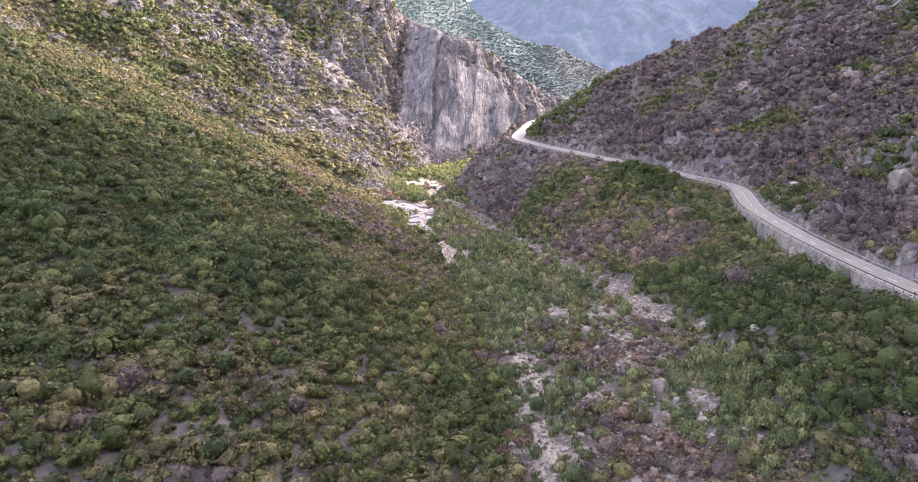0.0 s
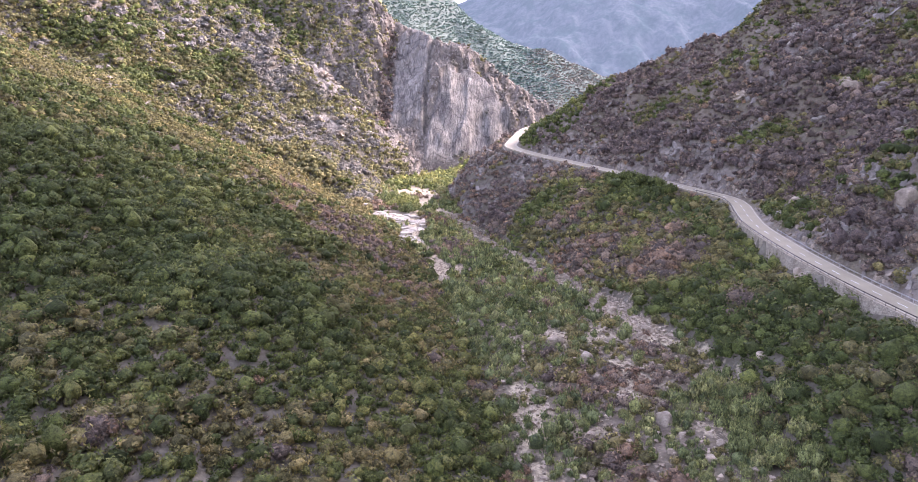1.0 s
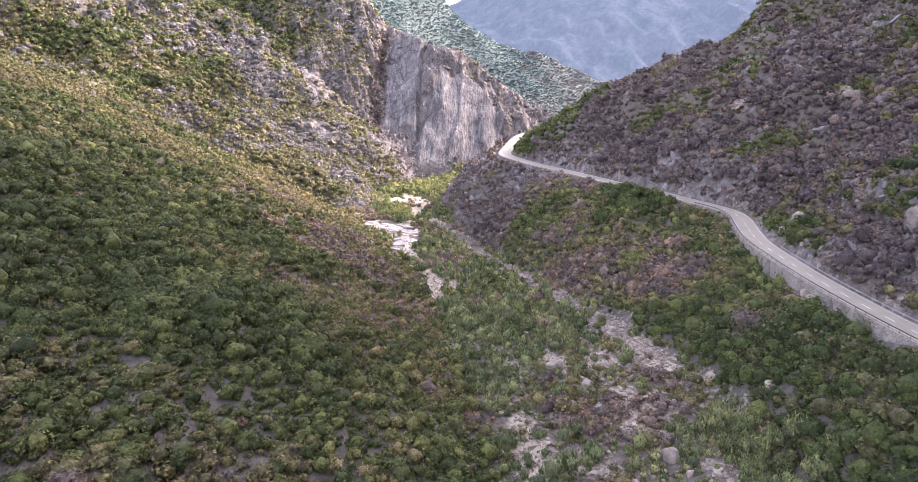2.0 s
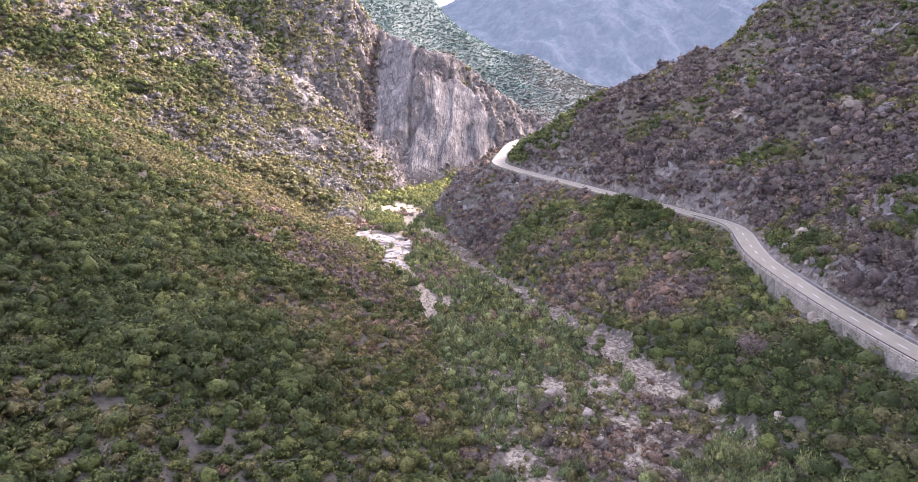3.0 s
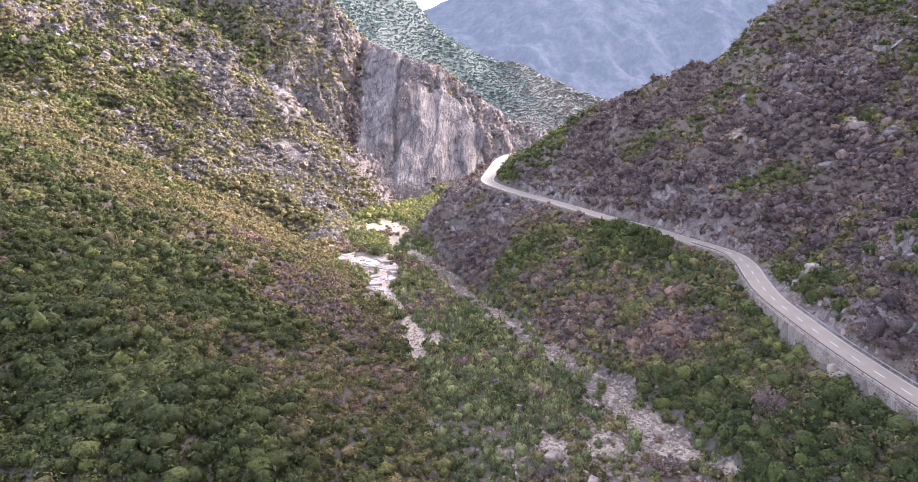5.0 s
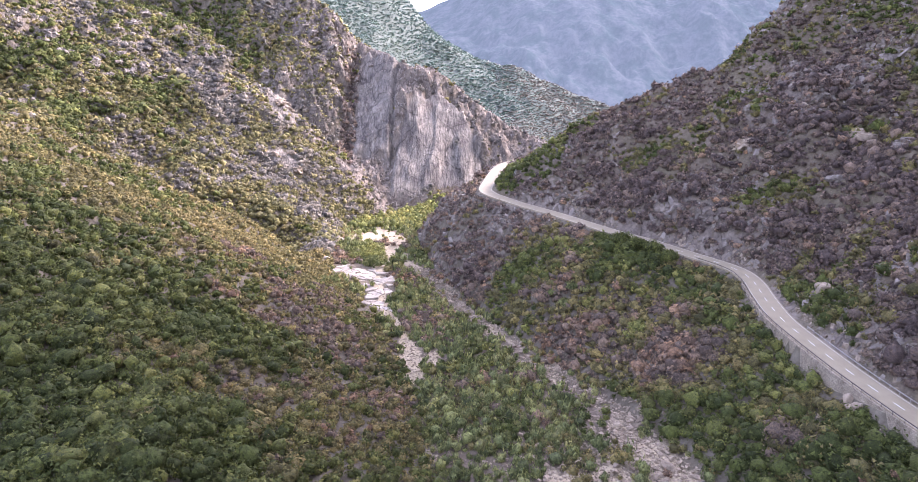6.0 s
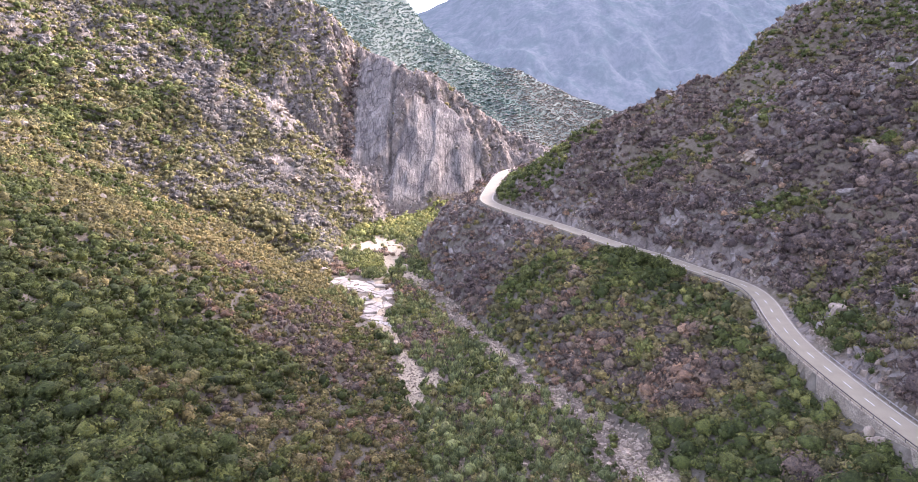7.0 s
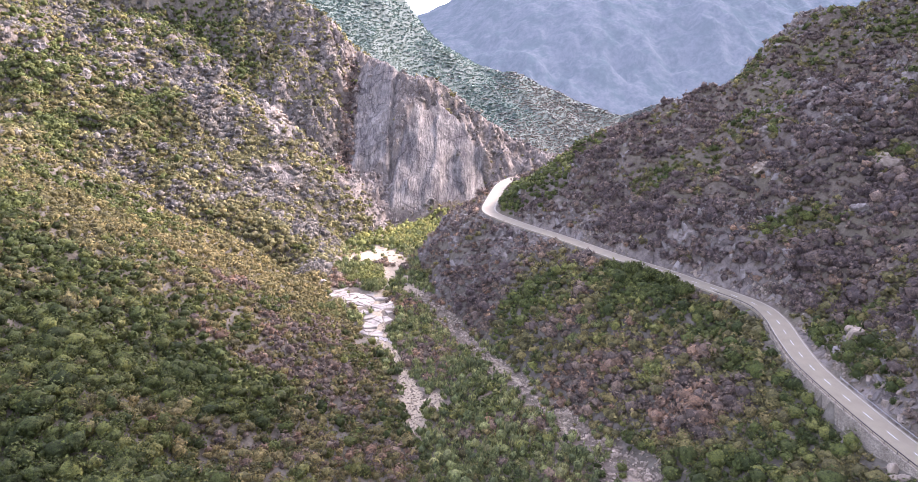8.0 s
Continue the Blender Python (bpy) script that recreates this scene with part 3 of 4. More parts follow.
def sprays(c, r, hf, count, leaf, seed, upright=0.0, core=1):
    """Corners and triangles of shrubs at c with radius r: a lumpy heart of twigs and leaves, and leafy tips all over it."""
    rng = np.random.default_rng(seed)
    n = len(c)
    lobes = lobed(n, rng)
    squash = np.stack([np.ones(n), np.ones(n), hf], 1)[:, None]
    lift = (r * hf * 0.3)[:, None]
    # heart
    base, tri = DOMES[core]
    turn = rng.uniform(0, 6.28, n)
    ca, sa = np.cos(turn)[:, None], np.sin(turn)[:, None]
    d0 = np.stack([base[None, :, 0] * ca - base[None, :, 1] * sa, base[None, :, 0] * sa + base[None, :, 1] * ca, np.repeat(base[None, :, 2], n, 0)], -1)
    h = c[:, None] + d0 * (0.76 * swelling(d0, lobes) * rng.uniform(0.82, 1.14, d0.shape[:2]))[..., None] * r[:, None, None] * squash
    h[..., 2] += lift
    faces0 = (np.arange(n)[:, None, None] * len(base) + tri).reshape(-1, 3)
    # tips
    d = rng.normal(size=(n, count, 3))
    d[..., 2] = np.abs(d[..., 2]) * 1.1 - 0.28
    d = unit(d)
    p = c[:, None] + d * (swelling(d, lobes) * rng.uniform(0.70, 1.12, (n, count)))[..., None] * r[:, None, None] * squash
    p[..., 2] += lift
    nrm = unit(d + 0.42 * rng.normal(size=d.shape))
    nrm[..., 2] *= 1 - upright
    nrm = unit(nrm)
    t1 = unit(np.cross(nrm, rng.normal(size=d.shape)))
    if upright:
        t1 = unit(t1 * (1 - upright) + np.array([0, 0, 1.0]) * upright * 2)
    t2 = np.cross(nrm, t1)
    size = (leaf * rng.uniform(0.6, 1.45, (n, count)))[..., None] * r[:, None, None] ** 0.6
    long, short = 1.0 + 1.2 * upright, 0.85 - 0.35 * upright
    q = np.stack([p + t1 * size * long, p - t1 * size * 0.6 * long + t2 * size * short, p - t1 * size * 0.6 * long - t2 * size * short], 2).reshape(-1, 3)
    co = np.vstack([h.reshape(-1, 3), q])
    return co, np.vstack([faces0, len(faces0) * 0 + n * len(base) + np.arange(len(q)).reshape(-1, 3)])


def crown_mesh(name, c, r, hf, count, leaf, material, seed, tint, upright, core):
    co, tri = sprays(c, r, hf, count, leaf, seed, upright, core)
    me = mesh_of(name, co, tri, material, tint=np.r_[np.repeat(tint, len(DOMES[core][0])), np.repeat(tint, count * 3)])
    smooth = np.zeros(len(tri), bool)
    smooth[:len(c) * len(DOMES[core][1])] = True
    me.data.polygons.foreach_set("use_smooth", smooth)
    return me


def thicket(name, c, r, hf, count, leaf, material, seed, label, tint, upright=0.0, core=1):
    if not len(c):
        return
    return tagged(crown_mesh(name, c, r, hf, count, leaf, material, seed, tint, upright, core), label, "shrubs", kind="stuff")


def scattered(x0, x1, y0, y1, gap, seed):
    rng = np.random.default_rng(seed)
    X, Y = [a.ravel() for a in np.meshgrid(np.arange(x0, x1, gap), np.arange(y0, y1, gap))]
    X, Y = X + rng.uniform(-0.55, 0.55, len(X)) * gap, Y + rng.uniform(-0.55, 0.55, len(Y)) * gap
    return X, Y, rng


def planted(zone, x0, x1, y0, y1, gap, size, count, leaf, seed, core=1):
    """Shrubs of one stretch of the valley, kind by kind."""
    X, Y, rng = scattered(x0, x1, y0, y1, gap, seed)
    seen = np.abs(X + 4) < 0.86 * Y + 34
    X, Y = X[seen], Y[seen]
    _, rock, sand, s, _, slab = land(X, Y)
    lb, rb = left_bank(Y), right_bank(Y)
    r = size * np.exp(rng.normal(0, 0.40, len(X)))
    r = np.clip(r, 0.7, 2.6) * np.where((X > right_bank(Y)) & (Y < 320), 1.32, 1.0)
    patch, small = fbm(X / 30, Y / 30, 131, 3), fbm(X / 11, Y / 11, 137, 2)
    r = r * (1 + 0.4 * small)
    keep = np.where(s > 0, s > HALF_ROAD + 0.9 + 0.7 * r, -s > HALF_ROAD + 1.0 + 0.6 * r)
    keep &= rng.random(len(X)) > np.clip(sand * 1.15, 0, 0.97)
    keep &= rng.random(len(X)) > np.clip((rock - 0.42) * np.where((X < -75) & (Y > 450), 1.0, 1.9), 0, 0.97)
    keep &= (np.abs(X - strip_x(Y)) > np.interp(Y, [205, 240], [6.0, 4.0])) | (Y < 160) | (Y > 345) | (rng.random(len(X)) < 0.22)
    bare_falls = (np.abs(X - np.interp(Y, [286, 296, 312, 326, 335, 348], [-32, -33, -32, -35, -42, -52])) < np.interp(Y, [286, 296, 312, 326, 335, 348], [6, 5, 6.5, 9, 12, 6])) & (Y > 282) & (Y < 350)
    keep &= ~bare_falls | (rng.random(len(X)) < 0.05)
    keep &= (slab < 0.35) | (rng.random(len(X)) < 0.08)
    keep &= (small > -0.6) | (X > left_bank(Y))
    west, east, hill = (X < lb), (X > rb) & (s < 0), s > 0
    floor = ~(west | east | hill)
    beyond = west & (Y > np.interp(X, [-230, -160, -117, -66, -40], [350, 362, 372, 362, 350]))
    pick = 0.5 + (rng.random(len(X)) - 0.5) * np.where(X < left_bank(Y) + 40, 0.62, 0.5) + patch * 1.1 + small * 0.8
    # larger dark oaks on the west slope, with shade put into their tone
    oak_shade = np.where(west, step(20, 48, lb - X + 14 * small) * step(250, 200, Y + 20 * small) * step(112, 136, Y), 0)
    r = r * (1 + 0.25 * oak_shade) * np.where(beyond, 1.4, 1.0)
    pick = pick + np.where(west, 0.34 * step(75, 15, lb - X) * step(150, 220, Y) + 0.10 * step(210, 300, Y) - 0.55 * oak_shade + 0.16 * step(150, 120, Y) + 0.16 * step(60, 30, lb - X) * step(130, 180, Y) * step(330, 270, Y), 0)
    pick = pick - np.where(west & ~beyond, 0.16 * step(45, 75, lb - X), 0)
    # sun and shade put into the mountain's mix: paler by the gorge, darker west
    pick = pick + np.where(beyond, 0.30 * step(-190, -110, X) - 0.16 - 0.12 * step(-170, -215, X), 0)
    kind = np.full(len(X), "oak", dtype=object)
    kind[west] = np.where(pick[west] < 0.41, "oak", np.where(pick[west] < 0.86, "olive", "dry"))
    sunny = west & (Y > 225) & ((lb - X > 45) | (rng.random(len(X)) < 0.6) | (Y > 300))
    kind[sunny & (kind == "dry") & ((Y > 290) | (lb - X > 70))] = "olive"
    kind[floor] = np.where(pick[floor] < 0.22, "oak", np.where(pick[floor] < 0.72, "willow", np.where(pick[floor] < 0.90, "olive", "dry")))
    kind[east] = np.where(pick[east] < 0.40, "oak", np.where(pick[east] < 0.80, "olive", "dry"))
    kind[hill] = np.where(pick[hill] + 1.1 * np.exp(-((X[hill] - 46) / 20) ** 2 - ((Y[hill] - 370) / 17) ** 2) * -1 < 0.14, "oak", np.where(pick[hill] < 0.40, "olive", np.where(pick[hill] < 0.64, "dry", "heath")))
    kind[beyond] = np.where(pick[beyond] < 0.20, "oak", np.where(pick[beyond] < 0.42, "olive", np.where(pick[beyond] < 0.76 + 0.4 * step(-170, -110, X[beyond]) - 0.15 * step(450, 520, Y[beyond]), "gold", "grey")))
    reedy = floor & (np.abs(X + 11 + 0.3 * (Y - 260)) < 9) & (Y > 232) & (Y < 292)
    kind[reedy] = np.where(pick[reedy] < 0.45, "willow", "dry")
    wash = floor & (Y < 185)
    kind[wash] = np.where(pick[wash] < 0.45, "willow", np.where(pick[wash] < 0.72, "olive", "dry"))
    foot = east & (Y < 172)
    kind[foot] = np.where(pick[foot] < 0.58, "oak", np.where(pick[foot] < 0.82, "olive", "dry"))
    cleft = (np.abs(X + 73 + 0.045 * (Y - 500)) < 5) & (Y > 485) & (Y < 612)
    kind[cleft] = np.where(pick[cleft] < 0.35, "oak", "heath")
    keep |= cleft
    keep &= ~(east & (Y > 295)) | (rng.random(len(X)) < 0.8)
    gorge = floor & (Y > 425) & (Y < 474 + (X + 50) * 0.35)
    kind[gorge] = "bright"
    wall_ = (Y > 474 + (X + 50) * 0.35) & (X > -72) & ~hill
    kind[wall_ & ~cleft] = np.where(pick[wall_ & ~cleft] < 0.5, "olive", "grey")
    keep &= ~wall_ | cleft | (rng.random(len(X)) < 0.30)
    crag = east & (Y > 300)
    kind[crag] = np.where(pick[crag] < 0.30, "olive", np.where(pick[crag] < 0.70, "dry", "heath"))
    rows = {"oak": (MAT_OAK, 1.15, 0.95, 0.0, "dense dark green evergreen shrubs on the slope"), "olive": (MAT_OLIVE, 1.0, 0.85, 0.0, "olive green maquis shrubs on the slope"),
            "dry": (MAT_DRY, 0.98, 0.85, 0.0, "greyish brown dry maquis shrubs on stony ground"), "willow": (MAT_WILLOW, 0.95, 1.15, 0.55, "grey-green feathery willow scrub in the river bed"),
            "heath": (MAT_HEATH, 1.05, 0.85, 0.0, "purplish brown heath shrubs on the rocky hill"),
            "grey": (MAT_HAZY_GREY, 1.0, 0.8, 0.0, "grey-brown shrubs among mountain rocks, haze in their colour"), "gold": (MAT_GOLD, 0.95, 0.85, 0.0, "yellowish olive shrubs on the mountain slope"), "bright": (MAT_BRIGHT, 1.3, 1.1, 0.2, "bright yellow-green bushes in the gorge mouth")}
    for key, (mat, scale, hf, upright, label) in rows.items():
        m = keep & (kind == key)
        c = np.stack([X[m], Y[m], height(X[m], Y[m])], 1)
        # tint takes up sun and shade by place as well as each shrub's hue
        tint = np.clip((rng.random(m.sum()) - 0.5) * 1.15 + patch[m] * 0.6 + 0.5 - 0.50 * foot[m] + np.where(west[m], 0.22 * step(45, 20, (lb - X)[m]) * step(235, 200, Y[m]), 0) - 0.30 * hill[m] - 0.15 * east[m] - 0.30 * oak_shade[m] - np.where(west[m] & ~beyond[m], 0.4 * step(55, 105, (lb - X)[m]), 0) + np.where(beyond[m], 0.42 * step(-180, -110, X[m]) - 0.22, 0), 0, 1)
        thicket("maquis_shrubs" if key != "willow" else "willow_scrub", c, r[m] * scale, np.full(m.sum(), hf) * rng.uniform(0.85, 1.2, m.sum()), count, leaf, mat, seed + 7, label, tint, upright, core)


planted("near", -185, 105, 54, 205, 1.85, 1.3, 68, 0.175, 301)
planted("middle", -225, 120, 205, 372, 2.0, 1.35, 25, 0.295, 302)
planted("far", -330, 120, 372, 480, 2.0, 1.45, 14, 0.40, 303)
planted("cliff", -420, 140, 480, 700, 2.25, 1.4, 5, 0.5, 304)
planted("hill", 105, 230, 100, 225, 2.2, 1.4, 24, 0.30, 306)
planted("hill top", 120, 290, 225, 560, 1.95, 1.32, 11, 0.36, 307)
planted("valley foot", -80, 105, -25, 54, 2.4, 1.4, 14, 0.36, 309)


def wooded_ridge():
    """The far slope's close-set crowns, thinning to grey scrub down its spur."""
    X, Y, rng = scattered(-240, 260, 700, 892, 2.8, 308)
    r = 2.7 * np.exp(rng.normal(0, 0.28, len(X)))
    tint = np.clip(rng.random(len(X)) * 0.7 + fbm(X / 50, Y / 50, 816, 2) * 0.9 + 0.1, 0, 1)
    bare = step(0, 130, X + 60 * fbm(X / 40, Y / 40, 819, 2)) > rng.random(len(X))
    for m, mat, seed, label in ((~bare, MAT_HAZY_RIDGE, 309, "distant green woodland on a ridge, haze in its colour"), (bare, MAT_SPUR, 310, "distant grey-green scrub on a ridge")):
        # crowns squashed low to soften the shading between them, as haze would
        thicket("hazy_ridge_woodland", np.stack([X, Y, height(X, Y) - 0.3], 1)[m], r[m], rng.uniform(0.26, 0.4, m.sum()), 3, 0.5, mat, seed, label, tint[m])


wooded_ridge()

# ---- road ----
def part(name, bm, material, parent, label=""):
    me = bpy.data.meshes.new(name)
    bm.to_mesh(me)
    bm.free()
    me.materials.append(material)
    ob = new(name, me)
    ob.parent = parent
    if label:
        ob["label"] = label
    return ob


def band(name, line, offs, material, parent=None, label=""):
    """A strip swept along a stretch of the road: offs are (sideways, up) corners of its closed section."""
    tan = np.gradient(line[:, :2], axis=0)
    tan /= np.linalg.norm(tan, axis=1)[:, None]
    right = np.stack([tan[:, 1], -tan[:, 0]], 1)
    k, n = len(offs), len(line)
    co = np.zeros((n, k, 3))
    for j, (a, b) in enumerate(offs):
        co[:, j, :2] = line[:, :2] + right * a
        co[:, j, 2] = line[:, 2] + b
    quads = [(i * k + j, i * k + (j + 1) % k, (i + 1) * k + (j + 1) % k, (i + 1) * k + j) for i in range(n - 1) for j in range(k)]
    ob = mesh_of(name, co.reshape(-1, 3), np.array(quads), material)
    ob.parent = parent
    if label:
        ob["label"] = label
    return ob


def stretch(y0, y1, gap=1.5):
    """Part of the centre line by the y of its first and last point on the near side of the spur."""
    keep = (LINE[:, 1] >= y0) & (LINE[:, 1] <= y1)
    return LINE[keep]


road = tagged(band("road", stretch(-150, 640), [(-3.3, 0.0), (3.3, 0.0), (3.5, -0.5), (-3.5, -0.5)], MAT_ASPHALT), "narrow grey asphalt mountain road with white lines", "road", kind="structure")
for side in (-1, 1):
    band("edge_line", stretch(60, 470), [(side * 2.85 - 0.07, 0.012), (side * 2.85 + 0.07, 0.012), (side * 2.85 + 0.07, 0.004), (side * 2.85 - 0.07, 0.004)], MAT_FADED, road, "thin faded white edge line")
arc = np.r_[0, np.cumsum(np.linalg.norm(np.diff(LINE[:, :2], axis=0), axis=1))]
a0, a1 = np.interp([100, 290], LINE[:, 1], arc)
for a in np.arange(a0, a1, 7.5):
    pts = np.stack([np.interp(np.linspace(a, a + 3, 4), arc, LINE[:, k]) for k in range(3)], 1)
    band("centre_dash", pts, [(-0.07, 0.012), (0.07, 0.012), (0.07, 0.004), (-0.07, 0.004)], MAT_PAINT, road)


def guard_rail(y0, y1, side, steel, label):
    line = stretch(y0, y1)
    base = line[len(line) // 2]
    rail = tagged(new("guard_rail", None), label, "guard rail")
    rail.location = base
    w = side * 3.55
    body = band("rail_beam", line - base, [(w - 0.04, 0.78), (w + 0.02, 0.74), (w - 0.04, 0.68), (w + 0.02, 0.62), (w - 0.04, 0.56), (w - 0.09, 0.56), (w - 0.05, 0.67), (w - 0.09, 0.78)], steel, rail)
    tan = np.gradient(line[:, :2], axis=0)
    tan /= np.linalg.norm(tan, axis=1)[:, None]
    bm = bmesh.new()
    bmesh.ops.create_cube(bm, size=1.0, matrix=Matrix.Diagonal((0.12, 0.10, 1.0, 1)))
    bmesh.ops.bevel(bm, geom=bm.edges[:], offset=0.012, segments=1, affect="EDGES")
    first = None
    for i in range(0, len(line), 2):
        p = line[i] - base
        at = (p[0] + tan[i, 1] * (w + side * 0.08), p[1] - tan[i, 0] * (w + side * 0.08), p[2] + 0.32)
        if first is None:
            post = first = part("rail_post", bm, steel, rail)
        else:
            post = new("rail_post", first.data)
            post.parent = rail
        post.location = at
        post.rotation_euler.z = math.atan2(tan[i, 1], tan[i, 0])
    return rail


guard_rail(100, 262, -1, MAT_DARK_STEEL, "dark steel guard rail above the drop")
guard_rail(120, 200, 1, MAT_STEEL, "pale steel guard rail beside the slope")

wall_line = stretch(100, 236)
retaining_wall = tagged(band("retaining_wall", wall_line, [(-3.5, -0.05), (-3.95, -0.05), (-4.5, -5.5), (-3.5, -5.5)], MAT_WALL), "low stone retaining wall under the road", "wall", kind="structure")



def wall_drain(y, low):
    """A small arched drain: a ring of stone on the wall's face round a dark plug for the hole's shade."""
    i = int(np.argmin(np.abs(LINE[:, 1] - y)))
    base, tan = LINE[i], TAN[i]
    out = Vector((-tan[1], tan[0], 0))
    side = Vector((tan[0], tan[1], 0))
    foot = Vector((base[0], base[1], base[2])) + out * (3.95 + 0.1 * low) - Vector((0, 0, low))
    rim = [(-0.45, 0.0), (-0.45, 0.9)] + [(-0.45 * math.cos(k * math.pi / 8), 0.9 + 0.45 * math.sin(k * math.pi / 8)) for k in range(1, 8)] + [(0.45, 0.9), (0.45, 0.0)]
    drain = tagged(new("wall_drain", None), "small arched drain in the stone road wall", "drain")
    drain.location = foot
    ring, hole = bmesh.new(), bmesh.new()
    rows = []
    for grow_, depth in ((1.45, -0.3), (1.45, 0.12), (1.0, 0.12), (1.0, -0.3)):
        rows.append([ring.verts.new(side * (a * grow_) + Vector((0, 0, b * (1 + (grow_ - 1) * 0.5))) + out * depth) for a, b in rim])
    for lo, hi in zip(rows, rows[1:] + rows[:1]):
        for k in range(len(rim) - 1):
            ring.faces.new((lo[k], lo[k + 1], hi[k + 1], hi[k]))
    front = [hole.verts.new(side * a + Vector((0, 0, b)) + out * 0.06) for a, b in rim]
    back = [hole.verts.new(side * a + Vector((0, 0, b)) - out * 0.25) for a, b in rim]
    # a dark face closes the mouth and stands for the shade inside
    hole.faces.new(front)
    for k in range(len(rim) - 1):
        hole.faces.new((front[k], front[k + 1], back[k + 1], back[k]))
    part("arch_ring", ring, MAT_WALL, drain)
    part("recess", hole, MAT_BARK, drain, "dark plug standing for the shaded drain hole")


wall_drain(179.1, 3.3)

# ---- boulders, rubble and slabs ----
def boulder_mesh(seed, flat=0.75, cuts=16):
    rng = np.random.default_rng(seed)
    bm = bmesh.new()
    bmesh.ops.create_icosphere(bm, subdivisions=3, radius=1.0)
    planes = [(Vector(unit(rng.normal(size=3))), rng.uniform(0.5, 0.86)) for _ in range(cuts)]
    for v in bm.verts:
        for n, d in planes:
            over = v.co.dot(n) - d
            if over > 0:
                v.co -= n * over * 0.92
        v.co *= 1 + 0.10 * noise.noise(v.co * 2.2 + Vector((seed, 0, 0)))
        v.co.z *= flat
    for f in bm.faces:
        f.smooth = False
    me = bpy.data.meshes.new("boulder")
    bm.to_mesh(me)
    bm.free()
    return me


BOULDERS = [boulder_mesh(k, f) for k, f in ((1, 0.8), (2, 0.62), (3, 0.9), (4, 0.55), (5, 0.7), (6, 0.75))]
ROCKS = {m: [] for m in (MAT_ROCK, MAT_SLAB, MAT_CRAG)}
for m in ROCKS:
    for me in BOULDERS:
        ROCKS[m].append(me.copy())
        ROCKS[m][-1].materials.append(m)


def boulder(x, y, size, kind, material, label, group="", sink=0.3, turn=0.0, tall=1.0, name="boulder"):
    ob = new(name, ROCKS[material][kind])
    ob.location = (x, y, float(height(x, y)) + size * (0.5 - sink) * 0.7)
    ob.scale = (size, size * 0.8, size * tall)
    ob.rotation_euler = (0.12 * math.sin(turn * 3), 0.12 * math.cos(turn * 5), turn)
    return tagged(ob, label, "boulder", group)


PALE = "pale grey granite boulder lying among river shrubs"
for x, y, size, kind, turn, tall in ((17.8, 161, 2.9, 0, 0.4, 1.0), (25, 152.3, 2.6, 2, 1.1, 1.0), (43.6, 170.6, 2.4, 1, 2.0, 1.0), (40, 111, 1.5, 3, 0.2, 1.0), (46, 107, 1.4, 4, 2.2, 1.0),
                                     (43.5, 116, 1.2, 5, 1.0, 1.0), (35, 124, 2.2, 2, 2.6, 1.3), (60.5, 141, 2.0, 1, 0.7, 1.0), (-8, 195, 1.5, 4, 1.7, 1.0), (20, 118, 1.2, 0, 0.5, 1.0), (29, 133, 1.5, 3, 0.9, 0.9)):
    boulder(x, y, size, kind, MAT_ROCK, PALE, "river boulders", 0.25, turn, tall)
for n, (x, y, size, tall) in enumerate(((79.6, 168.2, 1.5, 1.5), (78.9, 166.4, 1.3, 1.2), (79.3, 165.0, 1.5, 1.6), (78.0, 167.4, 1.0, 1.0), (78.3, 163.8, 1.1, 1.1))):
    boulder(x, y, size, (n + 2) % 6, MAT_ROCK, "pale cracked granite block below the road wall", "blocks below the wall", 0.1, n * 1.7, tall)
boulder(97, 211, 3.4, 0, MAT_ROCK, "large boulder beside the road", "", 0.1, 0.6, 1.1)
boulder(100, 216, 2.6, 3, MAT_ROCK, "large boulder beside the road", "", 0.1, 1.6, 1.2)
boulder(104, 168, 4.2, 2, MAT_ROCK, "tall cracked boulder on the slope above the road", "", 0.1, 0.2, 1.3)
boulder(110, 166, 4.0, 4, MAT_ROCK, "tall cracked boulder on the slope above the road", "", 0.1, 1.2, 1.4)


def river_stones():
    rng = np.random.default_rng(611)
    made = 0
    while made < 130:
        y = rng.uniform(92, 420)
        x = strip_x(y) + rng.normal(0, 3.0) if rng.random() < 0.6 or y > 190 else rng.uniform(left_bank(y) + 4, right_bank(y) - 4)
        if not left_bank(y) < x < right_bank(y):
            continue
        boulder(x, y, 0.35 + 0.9 * rng.random() ** 2.5, int(rng.integers(6)), MAT_ROCK, "rounded grey stone in the dry channel", "channel stones", 0.3, rng.uniform(0, 6))
        made += 1


river_stones()


